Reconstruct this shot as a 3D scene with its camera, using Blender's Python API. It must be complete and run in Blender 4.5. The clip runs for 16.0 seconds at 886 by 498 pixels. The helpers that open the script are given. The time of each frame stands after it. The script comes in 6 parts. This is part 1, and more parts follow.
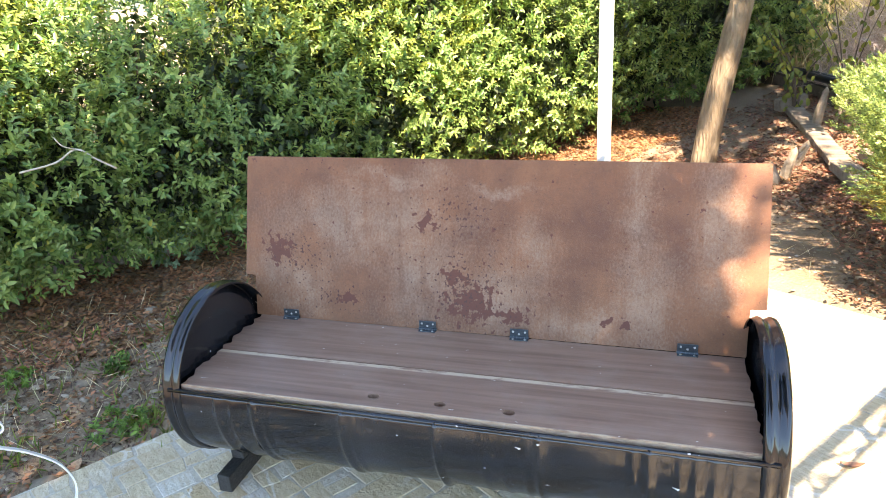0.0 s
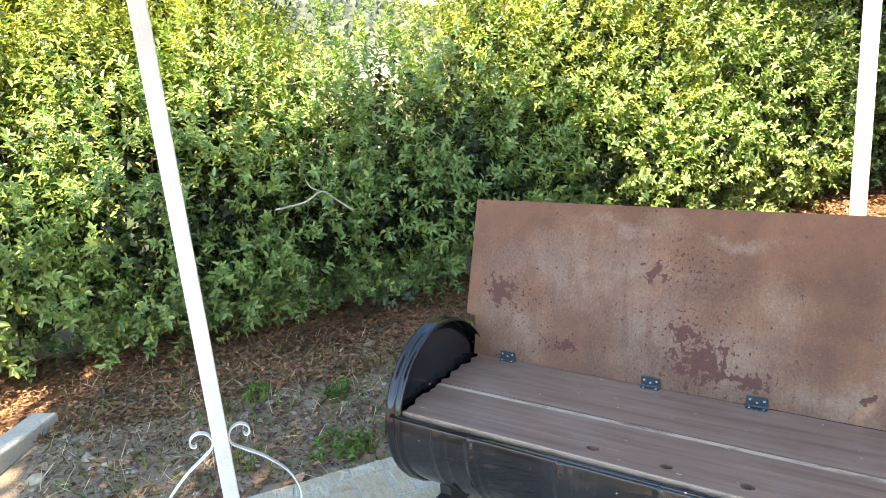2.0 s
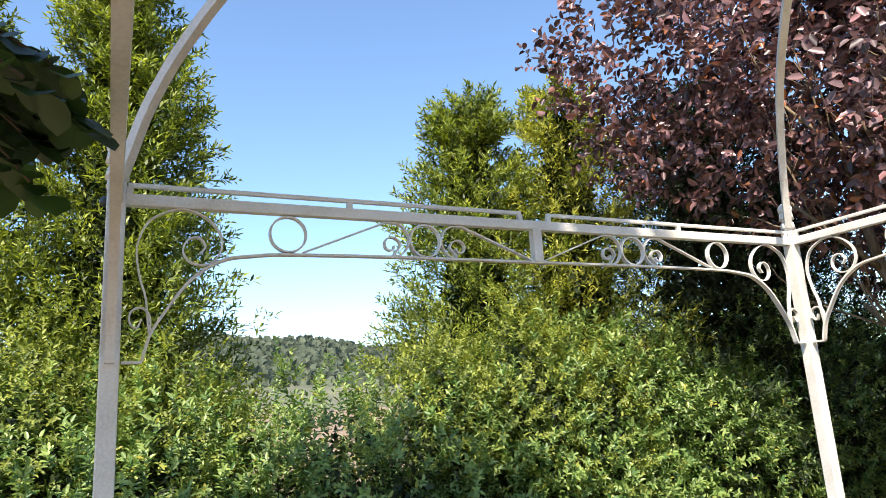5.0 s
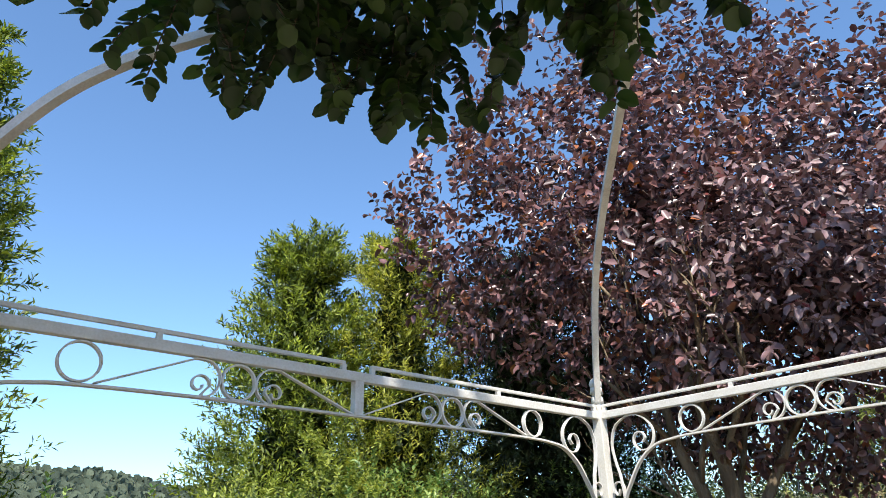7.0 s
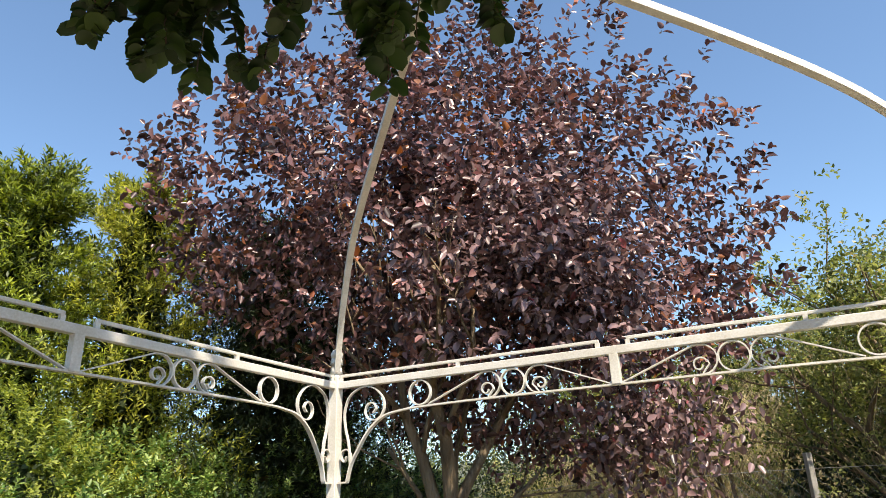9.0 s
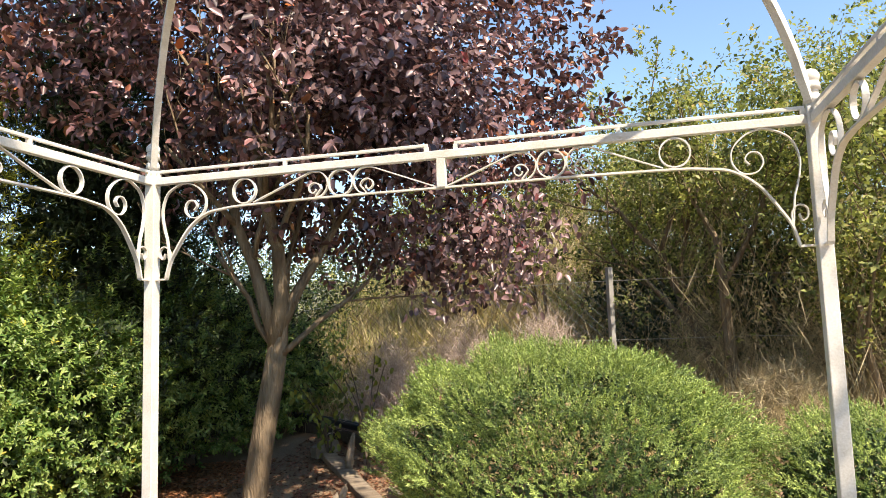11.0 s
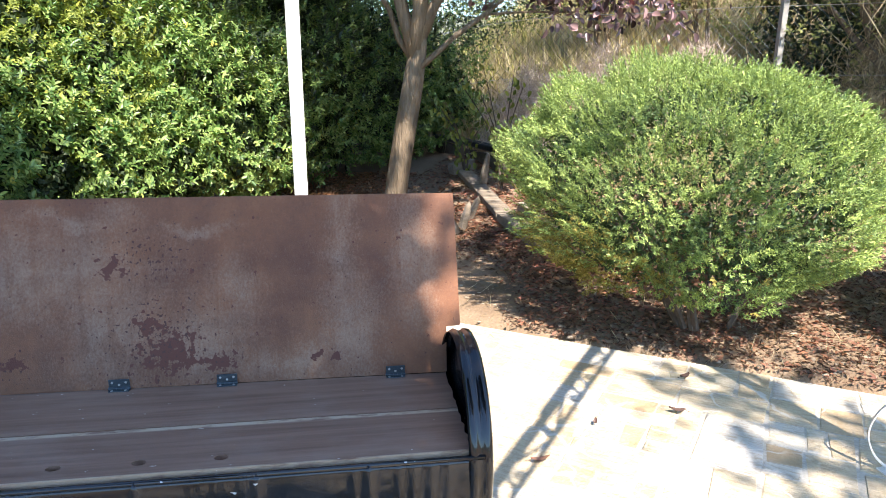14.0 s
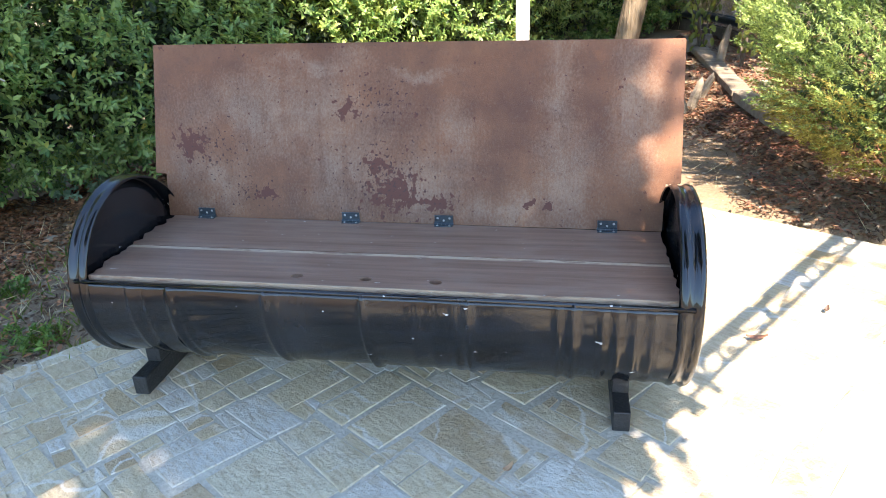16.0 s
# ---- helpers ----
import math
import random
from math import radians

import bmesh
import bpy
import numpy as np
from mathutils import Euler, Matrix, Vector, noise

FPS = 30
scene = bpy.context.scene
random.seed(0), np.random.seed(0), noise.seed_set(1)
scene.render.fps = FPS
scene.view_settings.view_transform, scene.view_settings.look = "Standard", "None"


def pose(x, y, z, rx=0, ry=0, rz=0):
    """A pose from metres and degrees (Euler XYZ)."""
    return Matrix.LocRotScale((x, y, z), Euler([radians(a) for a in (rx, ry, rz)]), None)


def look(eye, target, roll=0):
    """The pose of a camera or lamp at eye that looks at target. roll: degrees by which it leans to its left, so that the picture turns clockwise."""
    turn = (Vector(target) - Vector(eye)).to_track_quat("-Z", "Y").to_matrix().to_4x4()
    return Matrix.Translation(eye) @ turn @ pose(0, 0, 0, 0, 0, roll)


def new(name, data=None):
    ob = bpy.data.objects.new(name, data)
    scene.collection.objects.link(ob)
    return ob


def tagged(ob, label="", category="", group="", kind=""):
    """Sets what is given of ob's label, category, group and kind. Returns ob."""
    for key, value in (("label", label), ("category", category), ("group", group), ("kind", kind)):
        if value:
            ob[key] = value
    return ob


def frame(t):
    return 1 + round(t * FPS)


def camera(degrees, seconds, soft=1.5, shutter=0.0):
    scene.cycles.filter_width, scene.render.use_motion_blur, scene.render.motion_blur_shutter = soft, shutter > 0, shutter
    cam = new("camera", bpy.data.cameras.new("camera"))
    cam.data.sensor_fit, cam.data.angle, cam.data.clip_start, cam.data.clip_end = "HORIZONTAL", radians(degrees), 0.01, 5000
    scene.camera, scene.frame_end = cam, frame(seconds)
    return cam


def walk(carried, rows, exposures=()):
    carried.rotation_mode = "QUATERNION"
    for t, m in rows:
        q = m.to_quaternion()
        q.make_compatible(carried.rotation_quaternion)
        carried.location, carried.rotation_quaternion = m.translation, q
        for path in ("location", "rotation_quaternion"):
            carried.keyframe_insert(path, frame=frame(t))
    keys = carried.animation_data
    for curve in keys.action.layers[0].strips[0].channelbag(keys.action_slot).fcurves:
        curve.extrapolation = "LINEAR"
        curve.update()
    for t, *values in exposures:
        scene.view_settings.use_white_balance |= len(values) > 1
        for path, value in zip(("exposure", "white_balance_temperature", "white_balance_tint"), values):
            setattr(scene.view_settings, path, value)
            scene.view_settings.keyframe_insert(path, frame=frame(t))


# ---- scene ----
cam = camera(66.2, 16.0, soft=0.52)
PATH = [
    (0, (0.553, -1.831, 1.649), (-0.0199, -0.0567, 0.9255), -3.92),
    (0.5, (0.531, -1.855, 1.612), (0.0009, -0.0993, 0.8139), -3.93),
    (1, (0.551, -1.869, 1.579), (-0.0099, -0.1455, 0.7331), -3.85),
    (1.5, (0.51, -1.859, 1.571), (-0.3904, -0.217, 0.8685), -4.75),
    (2, (0.462, -1.879, 1.6), (-0.6381, -0.2895, 1.0874), -5.13),
    (2.5, (0.413, -1.873, 1.67), (-0.735, -0.272, 1.3216), -4.64),
    (3, (0.387, -1.877, 1.749), (-0.7911, -0.2728, 1.5536), -4.16),
    (3.5, (0.366, -1.869, 1.759), (-0.8097, -0.2516, 1.8118), -4.32),
    (6, (0.34, -1.863, 1.788), (-0.3737, -0.0843, 2.3595), -2.43),
    (6.5, (0.345, -1.846, 1.802), (-0.2545, -0.0622, 2.4788), -1.55),
    (7, (0.366, -1.834, 1.806), (-0.0524, -0.0536, 2.6154), -1.35),
    (7.5, (0.379, -1.83, 1.803), (0.1217, -0.0738, 2.7237), -1.31),
    (8, (0.377, -1.862, 1.811), (0.2589, -0.0849, 2.7212), -1.23),
    (8.5, (0.385, -1.865, 1.809), (0.4565, -0.0251, 2.5896), -2.14),
    (9, (0.393, -1.858, 1.803), (0.6539, -0.0062, 2.5126), -1.83),
    (11.5, (0.487, -1.79, 1.685), (1.2076, 0.0755, 1.711), -1.22),
    (12, (0.506, -1.776, 1.658), (1.1727, 0.1048, 1.5222), -0.9),
    (12.5, (0.57, -1.886, 1.605), (1.1091, 0.0235, 1.352), -0.14),
    (13, (0.567, -1.887, 1.581), (1.0031, 0.0322, 1.2261), -0.28),
    (13.5, (0.555, -1.879, 1.556), (0.9075, 0.039, 1.1128), 0.06),
    (14, (0.546, -1.881, 1.517), (0.826, 0.0256, 0.9807), 0.37),
    (14.5, (0.536, -1.886, 1.476), (0.7096, -0.001, 0.8294), 0.62),
    (15, (0.539, -1.888, 1.432), (0.5218, -0.0237, 0.7068), -1.57),
    (15.5, (0.549, -1.903, 1.399), (0.363, -0.0699, 0.6208), -1.85),
    (16, (0.542, -1.925, 1.37), (0.2043, -0.1286, 0.5575), -2.35),
]

EXPOSURES = [(0, 3.28, 8150, 19), (0.5, 3.36, 8150, 19), (1.0, 3.41, 8150, 19), (1.5, 3.34, 8150, 18), (2.5, 3.06, 7850, 17), (3.5, 2.61, 7650, 17), (6, 1.3, 6650, 12), (7, 1.3, 6450, 11), (8, 1.34, 7000, 11), (9, 1.34, 7450, 12), (11.5, 1.74, 7800, 16), (12.0, 1.86, 7700, 15), (12.5, 2.12, 7000, 14), (13.0, 2.26, 6900, 14), (14.0, 2.30, 6600, 15), (14.5, 2.56, 6850, 15), (16, 2.89, 7200, 16)]
walk(cam, [(t, look(eye, target, roll)) for t, eye, target, roll in PATH], EXPOSURES)

# ---- world and sun ----
SUN = Vector((0.482, -1.77, 2.36)).normalized()
world = bpy.data.worlds.new("sky")
scene.world = world
world.use_nodes = True
wn = world.node_tree.nodes
sky = wn.new("ShaderNodeTexSky")
sky.sky_type = "NISHITA"
sky.sun_disc = False
sky.ozone_density = 2.2
sky.dust_density = 0.3
sky.air_density = 1.0
sky.sun_elevation = math.asin(SUN.z)
sky.sun_rotation = math.atan2(SUN.x, SUN.y)
clear = wn.new("ShaderNodeMix")
clear.data_type = "RGBA"
clear.blend_type = "MULTIPLY"
clear.inputs[0].default_value = 1.0
clear.inputs[7].default_value = (0.83, 1.0, 1.10, 1)
world.node_tree.links.new(sky.outputs[0], clear.inputs[6])
world.node_tree.links.new(clear.outputs[2], wn["Background"].inputs[0])
wn["Background"].inputs[1].default_value = 0.097
sun = new("sun", bpy.data.lights.new("sun", "SUN"))
sun.data.energy = 3.25
sun.data.angle = radians(0.53)
sun.data.color = (1.0, 0.95, 0.86)
sun.matrix_world = look(SUN * 50, (0, 0, 0))

# ---- plan of the gazebo: u runs along its back side, v across it ----
TURN = radians(-35.74)
CORNER = Vector((0.315, 1.763, 0))
SIDE = 2.936
UDIR = Vector((math.cos(TURN), math.sin(TURN), 0))
VDIR = Vector((-math.sin(TURN), math.cos(TURN), 0))


def plan(u, v, z=0.0):
    return CORNER + UDIR * u + VDIR * v + Vector((0, 0, z))


def uv_of(x, y):
    r = Vector((x, y, 0)) - CORNER
    return r.dot(UDIR), r.dot(VDIR)


PAVE = (-0.33, 4.3, -3.37, 0.655)


def skew(u, v):
    """The terrace's back edge runs slightly askew to the gazebo."""
    return v + 0.055 * (u - 1.4) * min(1.0, max(0.0, (v - PAVE[2]) / (PAVE[3] - PAVE[2])))


# ---- materials ----
def mat(name, color, rough=0.6, metal=0.0, var=None, scale=6.0, detail=6.0, fine=60.0, bump=0.2, bump_dist=0.01, island=0.0, obj_rand=0.0, stretch=(1, 1, 1), spec=None, mid=0.5, width=0.25):
    m = bpy.data.materials.new(name)
    m.use_nodes = True
    n, l = m.node_tree.nodes, m.node_tree.links
    b = n["Principled BSDF"]
    b.inputs["Roughness"].default_value = rough
    b.inputs["Metallic"].default_value = metal
    if spec is not None:
        b.inputs["Specular IOR Level"].default_value = spec
    tc = n.new("ShaderNodeTexCoord")
    mp = n.new("ShaderNodeMapping")
    mp.inputs["Scale"].default_value = stretch
    l.new(tc.outputs["Object"], mp.inputs[0])
    big = n.new("ShaderNodeTexNoise")
    big.inputs["Scale"].default_value = scale
    big.inputs["Detail"].default_value = detail
    l.new(mp.outputs[0], big.inputs["Vector"])
    small = n.new("ShaderNodeTexNoise")
    small.inputs["Scale"].default_value = fine
    small.inputs["Detail"].default_value = 5
    l.new(mp.outputs[0], small.inputs["Vector"])
    ramp = n.new("ShaderNodeMapRange")
    ramp.inputs["From Min"].default_value = mid - width
    ramp.inputs["From Max"].default_value = mid + width
    l.new(big.outputs["Fac"], ramp.inputs["Value"])
    mix = n.new("ShaderNodeMix")
    mix.data_type = "RGBA"
    mix.inputs[6].default_value = (*color, 1)
    mix.inputs[7].default_value = (*(var or color), 1)
    l.new(ramp.outputs[0], mix.inputs[0])
    grain = n.new("ShaderNodeMix")
    grain.data_type = "RGBA"
    grain.blend_type = "OVERLAY"
    grain.inputs[0].default_value = 0.35
    l.new(mix.outputs[2], grain.inputs[6])
    l.new(small.outputs["Fac"], grain.inputs[7])
    out = grain.outputs[2]
    if island or obj_rand:
        hsv = n.new("ShaderNodeHueSaturation")
        if island:
            src = n.new("ShaderNodeNewGeometry").outputs["Random Per Island"]
        else:
            src = n.new("ShaderNodeObjectInfo").outputs["Random"]
        amount = island or obj_rand
        mr = n.new("ShaderNodeMapRange")
        mr.inputs["To Min"].default_value = 1 - amount
        mr.inputs["To Max"].default_value = 1 + amount
        l.new(src, mr.inputs["Value"])
        l.new(mr.outputs[0], hsv.inputs["Value"])
        l.new(out, hsv.inputs["Color"])
        out = hsv.outputs[0]
    l.new(out, b.inputs["Base Color"])
    if bump:
        bp = n.new("ShaderNodeBump")
        bp.inputs["Strength"].default_value = bump
        bp.inputs["Distance"].default_value = bump_dist
        l.new(small.outputs["Fac"], bp.inputs["Height"])
        l.new(bp.outputs[0], b.inputs["Normal"])
    return m


def leaf_mat(name, dark, light, gloss=0.45, through_light=0.35, accent=None, accent_part=0.06):
    """Leaves: each its own tint, glossy on top, letting some light through."""
    m = bpy.data.materials.new(name)
    m.use_nodes = True
    n, l = m.node_tree.nodes, m.node_tree.links
    b = n["Principled BSDF"]
    b.inputs["Roughness"].default_value = gloss
    b.inputs["Specular IOR Level"].default_value = 0.5
    rnd = n.new("ShaderNodeNewGeometry").outputs["Random Per Island"]
    cr = n.new("ShaderNodeValToRGB")
    cr.color_ramp.elements[0].color = (*dark, 1)
    cr.color_ramp.elements[1].color = (*light, 1)
    cr.color_ramp.elements[1].position = 0.9
    if accent:
        e = cr.color_ramp.elements.new(1.0 - accent_part)
        e.color = (*light, 1)
        cr.color_ramp.elements[1].position = min(0.9, 1 - accent_part - 0.02)
        e2 = cr.color_ramp.elements.new(1.0)
        e2.color = (*accent, 1)
    l.new(rnd, cr.inputs[0])
    tint = n.new("ShaderNodeHueSaturation")
    slow = n.new("ShaderNodeTexNoise")
    slow.inputs["Scale"].default_value = 5.5
    slow.inputs["Detail"].default_value = 4
    l.new(n.new("ShaderNodeTexCoord").outputs["Object"], slow.inputs["Vector"])
    for socket, lo, hi in (("Value", 0.6, 1.4), ("Hue", 0.512, 0.488)):
        mr = n.new("ShaderNodeMapRange")
        mr.inputs["From Min"].default_value = 0.3
        mr.inputs["From Max"].default_value = 0.7
        mr.inputs["To Min"].default_value = lo
        mr.inputs["To Max"].default_value = hi
        l.new(slow.outputs["Fac"], mr.inputs["Value"])
        l.new(mr.outputs[0], tint.inputs[socket])
    l.new(cr.outputs[0], tint.inputs["Color"])
    cr = tint
    l.new(cr.outputs[0], b.inputs["Base Color"])
    tr = n.new("ShaderNodeBsdfTranslucent")
    hs = n.new("ShaderNodeHueSaturation")
    hs.inputs["Value"].default_value = 1.6
    hs.inputs["Saturation"].default_value = 1.1
    l.new(cr.outputs[0], hs.inputs["Color"])
    l.new(hs.outputs[0], tr.inputs[0])
    mx = n.new("ShaderNodeMixShader")
    mx.inputs[0].default_value = through_light
    l.new(b.outputs[0], mx.inputs[1])
    l.new(tr.outputs[0], mx.inputs[2])
    l.new(mx.outputs[0], n["Material Output"].inputs[0])
    return m


M_WHITE = mat("white_paint", (0.72, 0.705, 0.66), 0.45, var=(0.56, 0.53, 0.46), scale=9, fine=120, bump=0.25, bump_dist=0.003)
M_LEG = mat("black_timber", (0.012, 0.012, 0.013), 0.5, var=(0.035, 0.033, 0.03), scale=14, fine=90, bump=0.4)
M_HINGE = mat("dark_hinge", (0.045, 0.06, 0.07), 0.4, metal=0.5, fine=100)
M_MORTAR = mat("mortar", (0.52, 0.465, 0.375), 0.9, var=(0.40, 0.35, 0.27), scale=4, fine=80, bump=0.4)
M_BARK = mat("bark", (0.085, 0.06, 0.036), 0.9, var=(0.27, 0.20, 0.125), scale=9, fine=45, stretch=(1, 1, 0.22), bump=1.0, bump_dist=0.03)
M_TWIG = mat("twig", (0.07, 0.05, 0.035), 0.9, var=(0.13, 0.10, 0.07), scale=10, fine=60, bump=0.3)
M_SOIL = mat("soil", (0.14, 0.088, 0.05), 0.95, var=(0.33, 0.24, 0.155), scale=1.6, fine=70, bump=0.8, bump_dist=0.015)
M_TIMBER = mat("old_timber", (0.15, 0.115, 0.08), 0.85, var=(0.29, 0.24, 0.18), scale=4, fine=60, stretch=(1, 6, 6), bump=0.6)
M_HEDGE = leaf_mat("privet_leaf", (0.060, 0.138, 0.030), (0.285, 0.375, 0.115), 0.38, 0.30, (0.42, 0.36, 0.06), 0.03)
M_GOLD = leaf_mat("golden_privet_leaf", (0.075, 0.115, 0.02), (0.31, 0.35, 0.07), 0.5, 0.35)
M_THUJA = leaf_mat("cypress_leaf", (0.02, 0.042, 0.01), (0.28, 0.34, 0.052), 0.5, 0.3)
M_YELLOW = leaf_mat("yellow_green_leaf", (0.07, 0.095, 0.015), (0.46, 0.47, 0.09), 0.5, 0.4)
# near-black: the shade is put into this leaf colour
M_SHADEDARK = leaf_mat("shade_dark_leaf", (0.012, 0.024, 0.01), (0.044, 0.068, 0.022), 0.6, 0.25)
M_PLUM = leaf_mat("plum_leaf", (0.010, 0.006, 0.008), (0.255, 0.135, 0.13), 0.3, 0.14, (0.34, 0.12, 0.035), 0.10)
# paler plum leaf, with sunlight put into its colour
M_PLUMSUNPALE = leaf_mat("sunlit_pale_plum_leaf", (0.024, 0.011, 0.014), (0.31, 0.195, 0.19), 0.36, 0.15, (0.22, 0.04, 0.04), 0.04)
M_WEED = leaf_mat("meadow_weed", (0.208, 0.208, 0.056), (0.522, 0.495, 0.18), 0.6, 0.4)
M_CONCRETE = mat("weathered_concrete", (0.33, 0.32, 0.295), 0.85, var=(0.22, 0.21, 0.19), scale=6, fine=90, bump=0.4)
M_WIRE = mat("galvanised_wire", (0.42, 0.42, 0.40), 0.45, metal=0.6, fine=80, bump=0.1)
M_JUNIPER = leaf_mat("juniper_leaf", (0.08, 0.14, 0.04), (0.38, 0.48, 0.14), 0.55, 0.15)
# darker juniper needle: shade of the bush's inside as colour
M_JUNSHADE = leaf_mat("shaded_juniper_leaf", (0.018, 0.042, 0.012), (0.085, 0.14, 0.04), 0.6, 0.1)
M_JUNDRY = leaf_mat("juniper_dry", (0.15, 0.13, 0.028), (0.36, 0.31, 0.08), 0.7, 0.25)
M_THICKET = leaf_mat("thicket_leaf", (0.04, 0.06, 0.016), (0.31, 0.34, 0.10), 0.5, 0.4, (0.40, 0.31, 0.16), 0.12)
M_VINE = leaf_mat("vine_leaf", (0.013, 0.033, 0.007), (0.044, 0.088, 0.014), 0.45, 0.22)
M_GRASS = leaf_mat("grass_blade", (0.07, 0.12, 0.02), (0.18, 0.22, 0.05), 0.6, 0.4)
M_DRY = leaf_mat("dry_grass", (0.288, 0.232, 0.12), (0.558, 0.477, 0.297), 0.7, 0.35)
M_LITTER = leaf_mat("dry_privet_leaf", (0.11, 0.045, 0.02), (0.42, 0.20, 0.09), 0.7, 0.1)
M_PLUMLITTER = leaf_mat("fallen_plum_leaf", (0.07, 0.028, 0.016), (0.32, 0.145, 0.08), 0.7, 0.1)
M_MULCH = leaf_mat("bark_chip", (0.05, 0.028, 0.018), (0.22, 0.13, 0.08), 0.85, 0.05)
M_STRAW = leaf_mat("grey_straw", (0.32, 0.24, 0.20), (0.60, 0.50, 0.43), 0.8, 0.2)
M_BRUSH = leaf_mat("brown_brush", (0.15, 0.115, 0.065), (0.54, 0.45, 0.27), 0.8, 0.2)
M_REDLEAF = mat("dry_red_leaf", (0.15, 0.06, 0.035), 0.6, var=(0.28, 0.15, 0.085), scale=30)
M_PEBBLE = mat("pebble", (0.20, 0.15, 0.10), 0.85, var=(0.36, 0.29, 0.205), scale=8, fine=60, island=0.4)
M_PIPE = mat("black_pipe", (0.012, 0.013, 0.016), 0.35, fine=50, bump=0.1)
M_HILL = mat("hill_woods", (0.07, 0.085, 0.055), 0.95, var=(0.17, 0.165, 0.105), scale=0.03, fine=0.4, bump=0)
# greyed green, with the haze of distance mixed into the colour
M_HAZYWOOD = leaf_mat("hazy_far_woods", (0.055, 0.075, 0.05), (0.11, 0.135, 0.085), 0.9, 0.1)
M_SAPLING = leaf_mat("sapling_leaf", (0.045, 0.075, 0.015), (0.27, 0.29, 0.06), 0.5, 0.35)


def shade(m):
    n, l = m.node_tree.nodes, m.node_tree.links
    return n, l, n["Principled BSDF"]


def math_node(n, l, op, a, b=None):
    x = n.new("ShaderNodeMath")
    x.operation = op
    x.use_clamp = op in ("MULTIPLY", "ADD")
    for k, v in enumerate((a, b)):
        if v is None:
            continue
        if isinstance(v, (int, float)):
            x.inputs[k].default_value = v
        else:
            l.new(v, x.inputs[k])
    return x.outputs[0]


def zone(n, l, vec, at, size, soft=1.0):
    """1 inside an ellipse of the panel's plane, fading out."""
    mp = n.new("ShaderNodeMapping")
    mp.vector_type = "TEXTURE"
    mp.inputs["Location"].default_value = (at[0], 0, at[1])
    mp.inputs["Scale"].default_value = (size[0], 50, size[1])
    l.new(vec, mp.inputs[0])
    d = n.new("ShaderNodeVectorMath")
    d.operation = "LENGTH"
    l.new(mp.outputs[0], d.inputs[0])
    r = n.new("ShaderNodeMapRange")
    r.inputs["From Min"].default_value = 1.0
    r.inputs["From Max"].default_value = 1.0 - soft
    l.new(d.outputs["Value"], r.inputs["Value"])
    return r.outputs[0]


def noise_at(n, l, vec, scale, detail=6.0, lo=0.4, hi=0.6, stretch=None, rough=0.6):
    if stretch:
        mp = n.new("ShaderNodeMapping")
        mp.inputs["Scale"].default_value = stretch
        l.new(vec, mp.inputs[0])
        vec = mp.outputs[0]
    t = n.new("ShaderNodeTexNoise")
    t.inputs["Scale"].default_value = scale
    t.inputs["Detail"].default_value = detail
    t.inputs["Roughness"].default_value = rough
    l.new(vec, t.inputs["Vector"])
    r = n.new("ShaderNodeMapRange")
    r.inputs["From Min"].default_value = lo
    r.inputs["From Max"].default_value = hi
    l.new(t.outputs["Fac"], r.inputs["Value"])
    return r.outputs[0]


def blend(n, l, fac, a, b):
    x = n.new("ShaderNodeMix")
    x.data_type = "RGBA"
    l.new(fac, x.inputs[0])
    for k, v in ((6, a), (7, b)):
        if isinstance(v, tuple):
            x.inputs[k].default_value = (*v, 1)
        else:
            l.new(v, x.inputs[k])
    return x.outputs[2]


def add_bump(n, l, b, src, strength, dist):
    bp = n.new("ShaderNodeBump")
    bp.inputs["Strength"].default_value = strength
    bp.inputs["Distance"].default_value = dist
    l.new(src, bp.inputs["Height"])
    l.new(bp.outputs[0], b.inputs["Normal"])


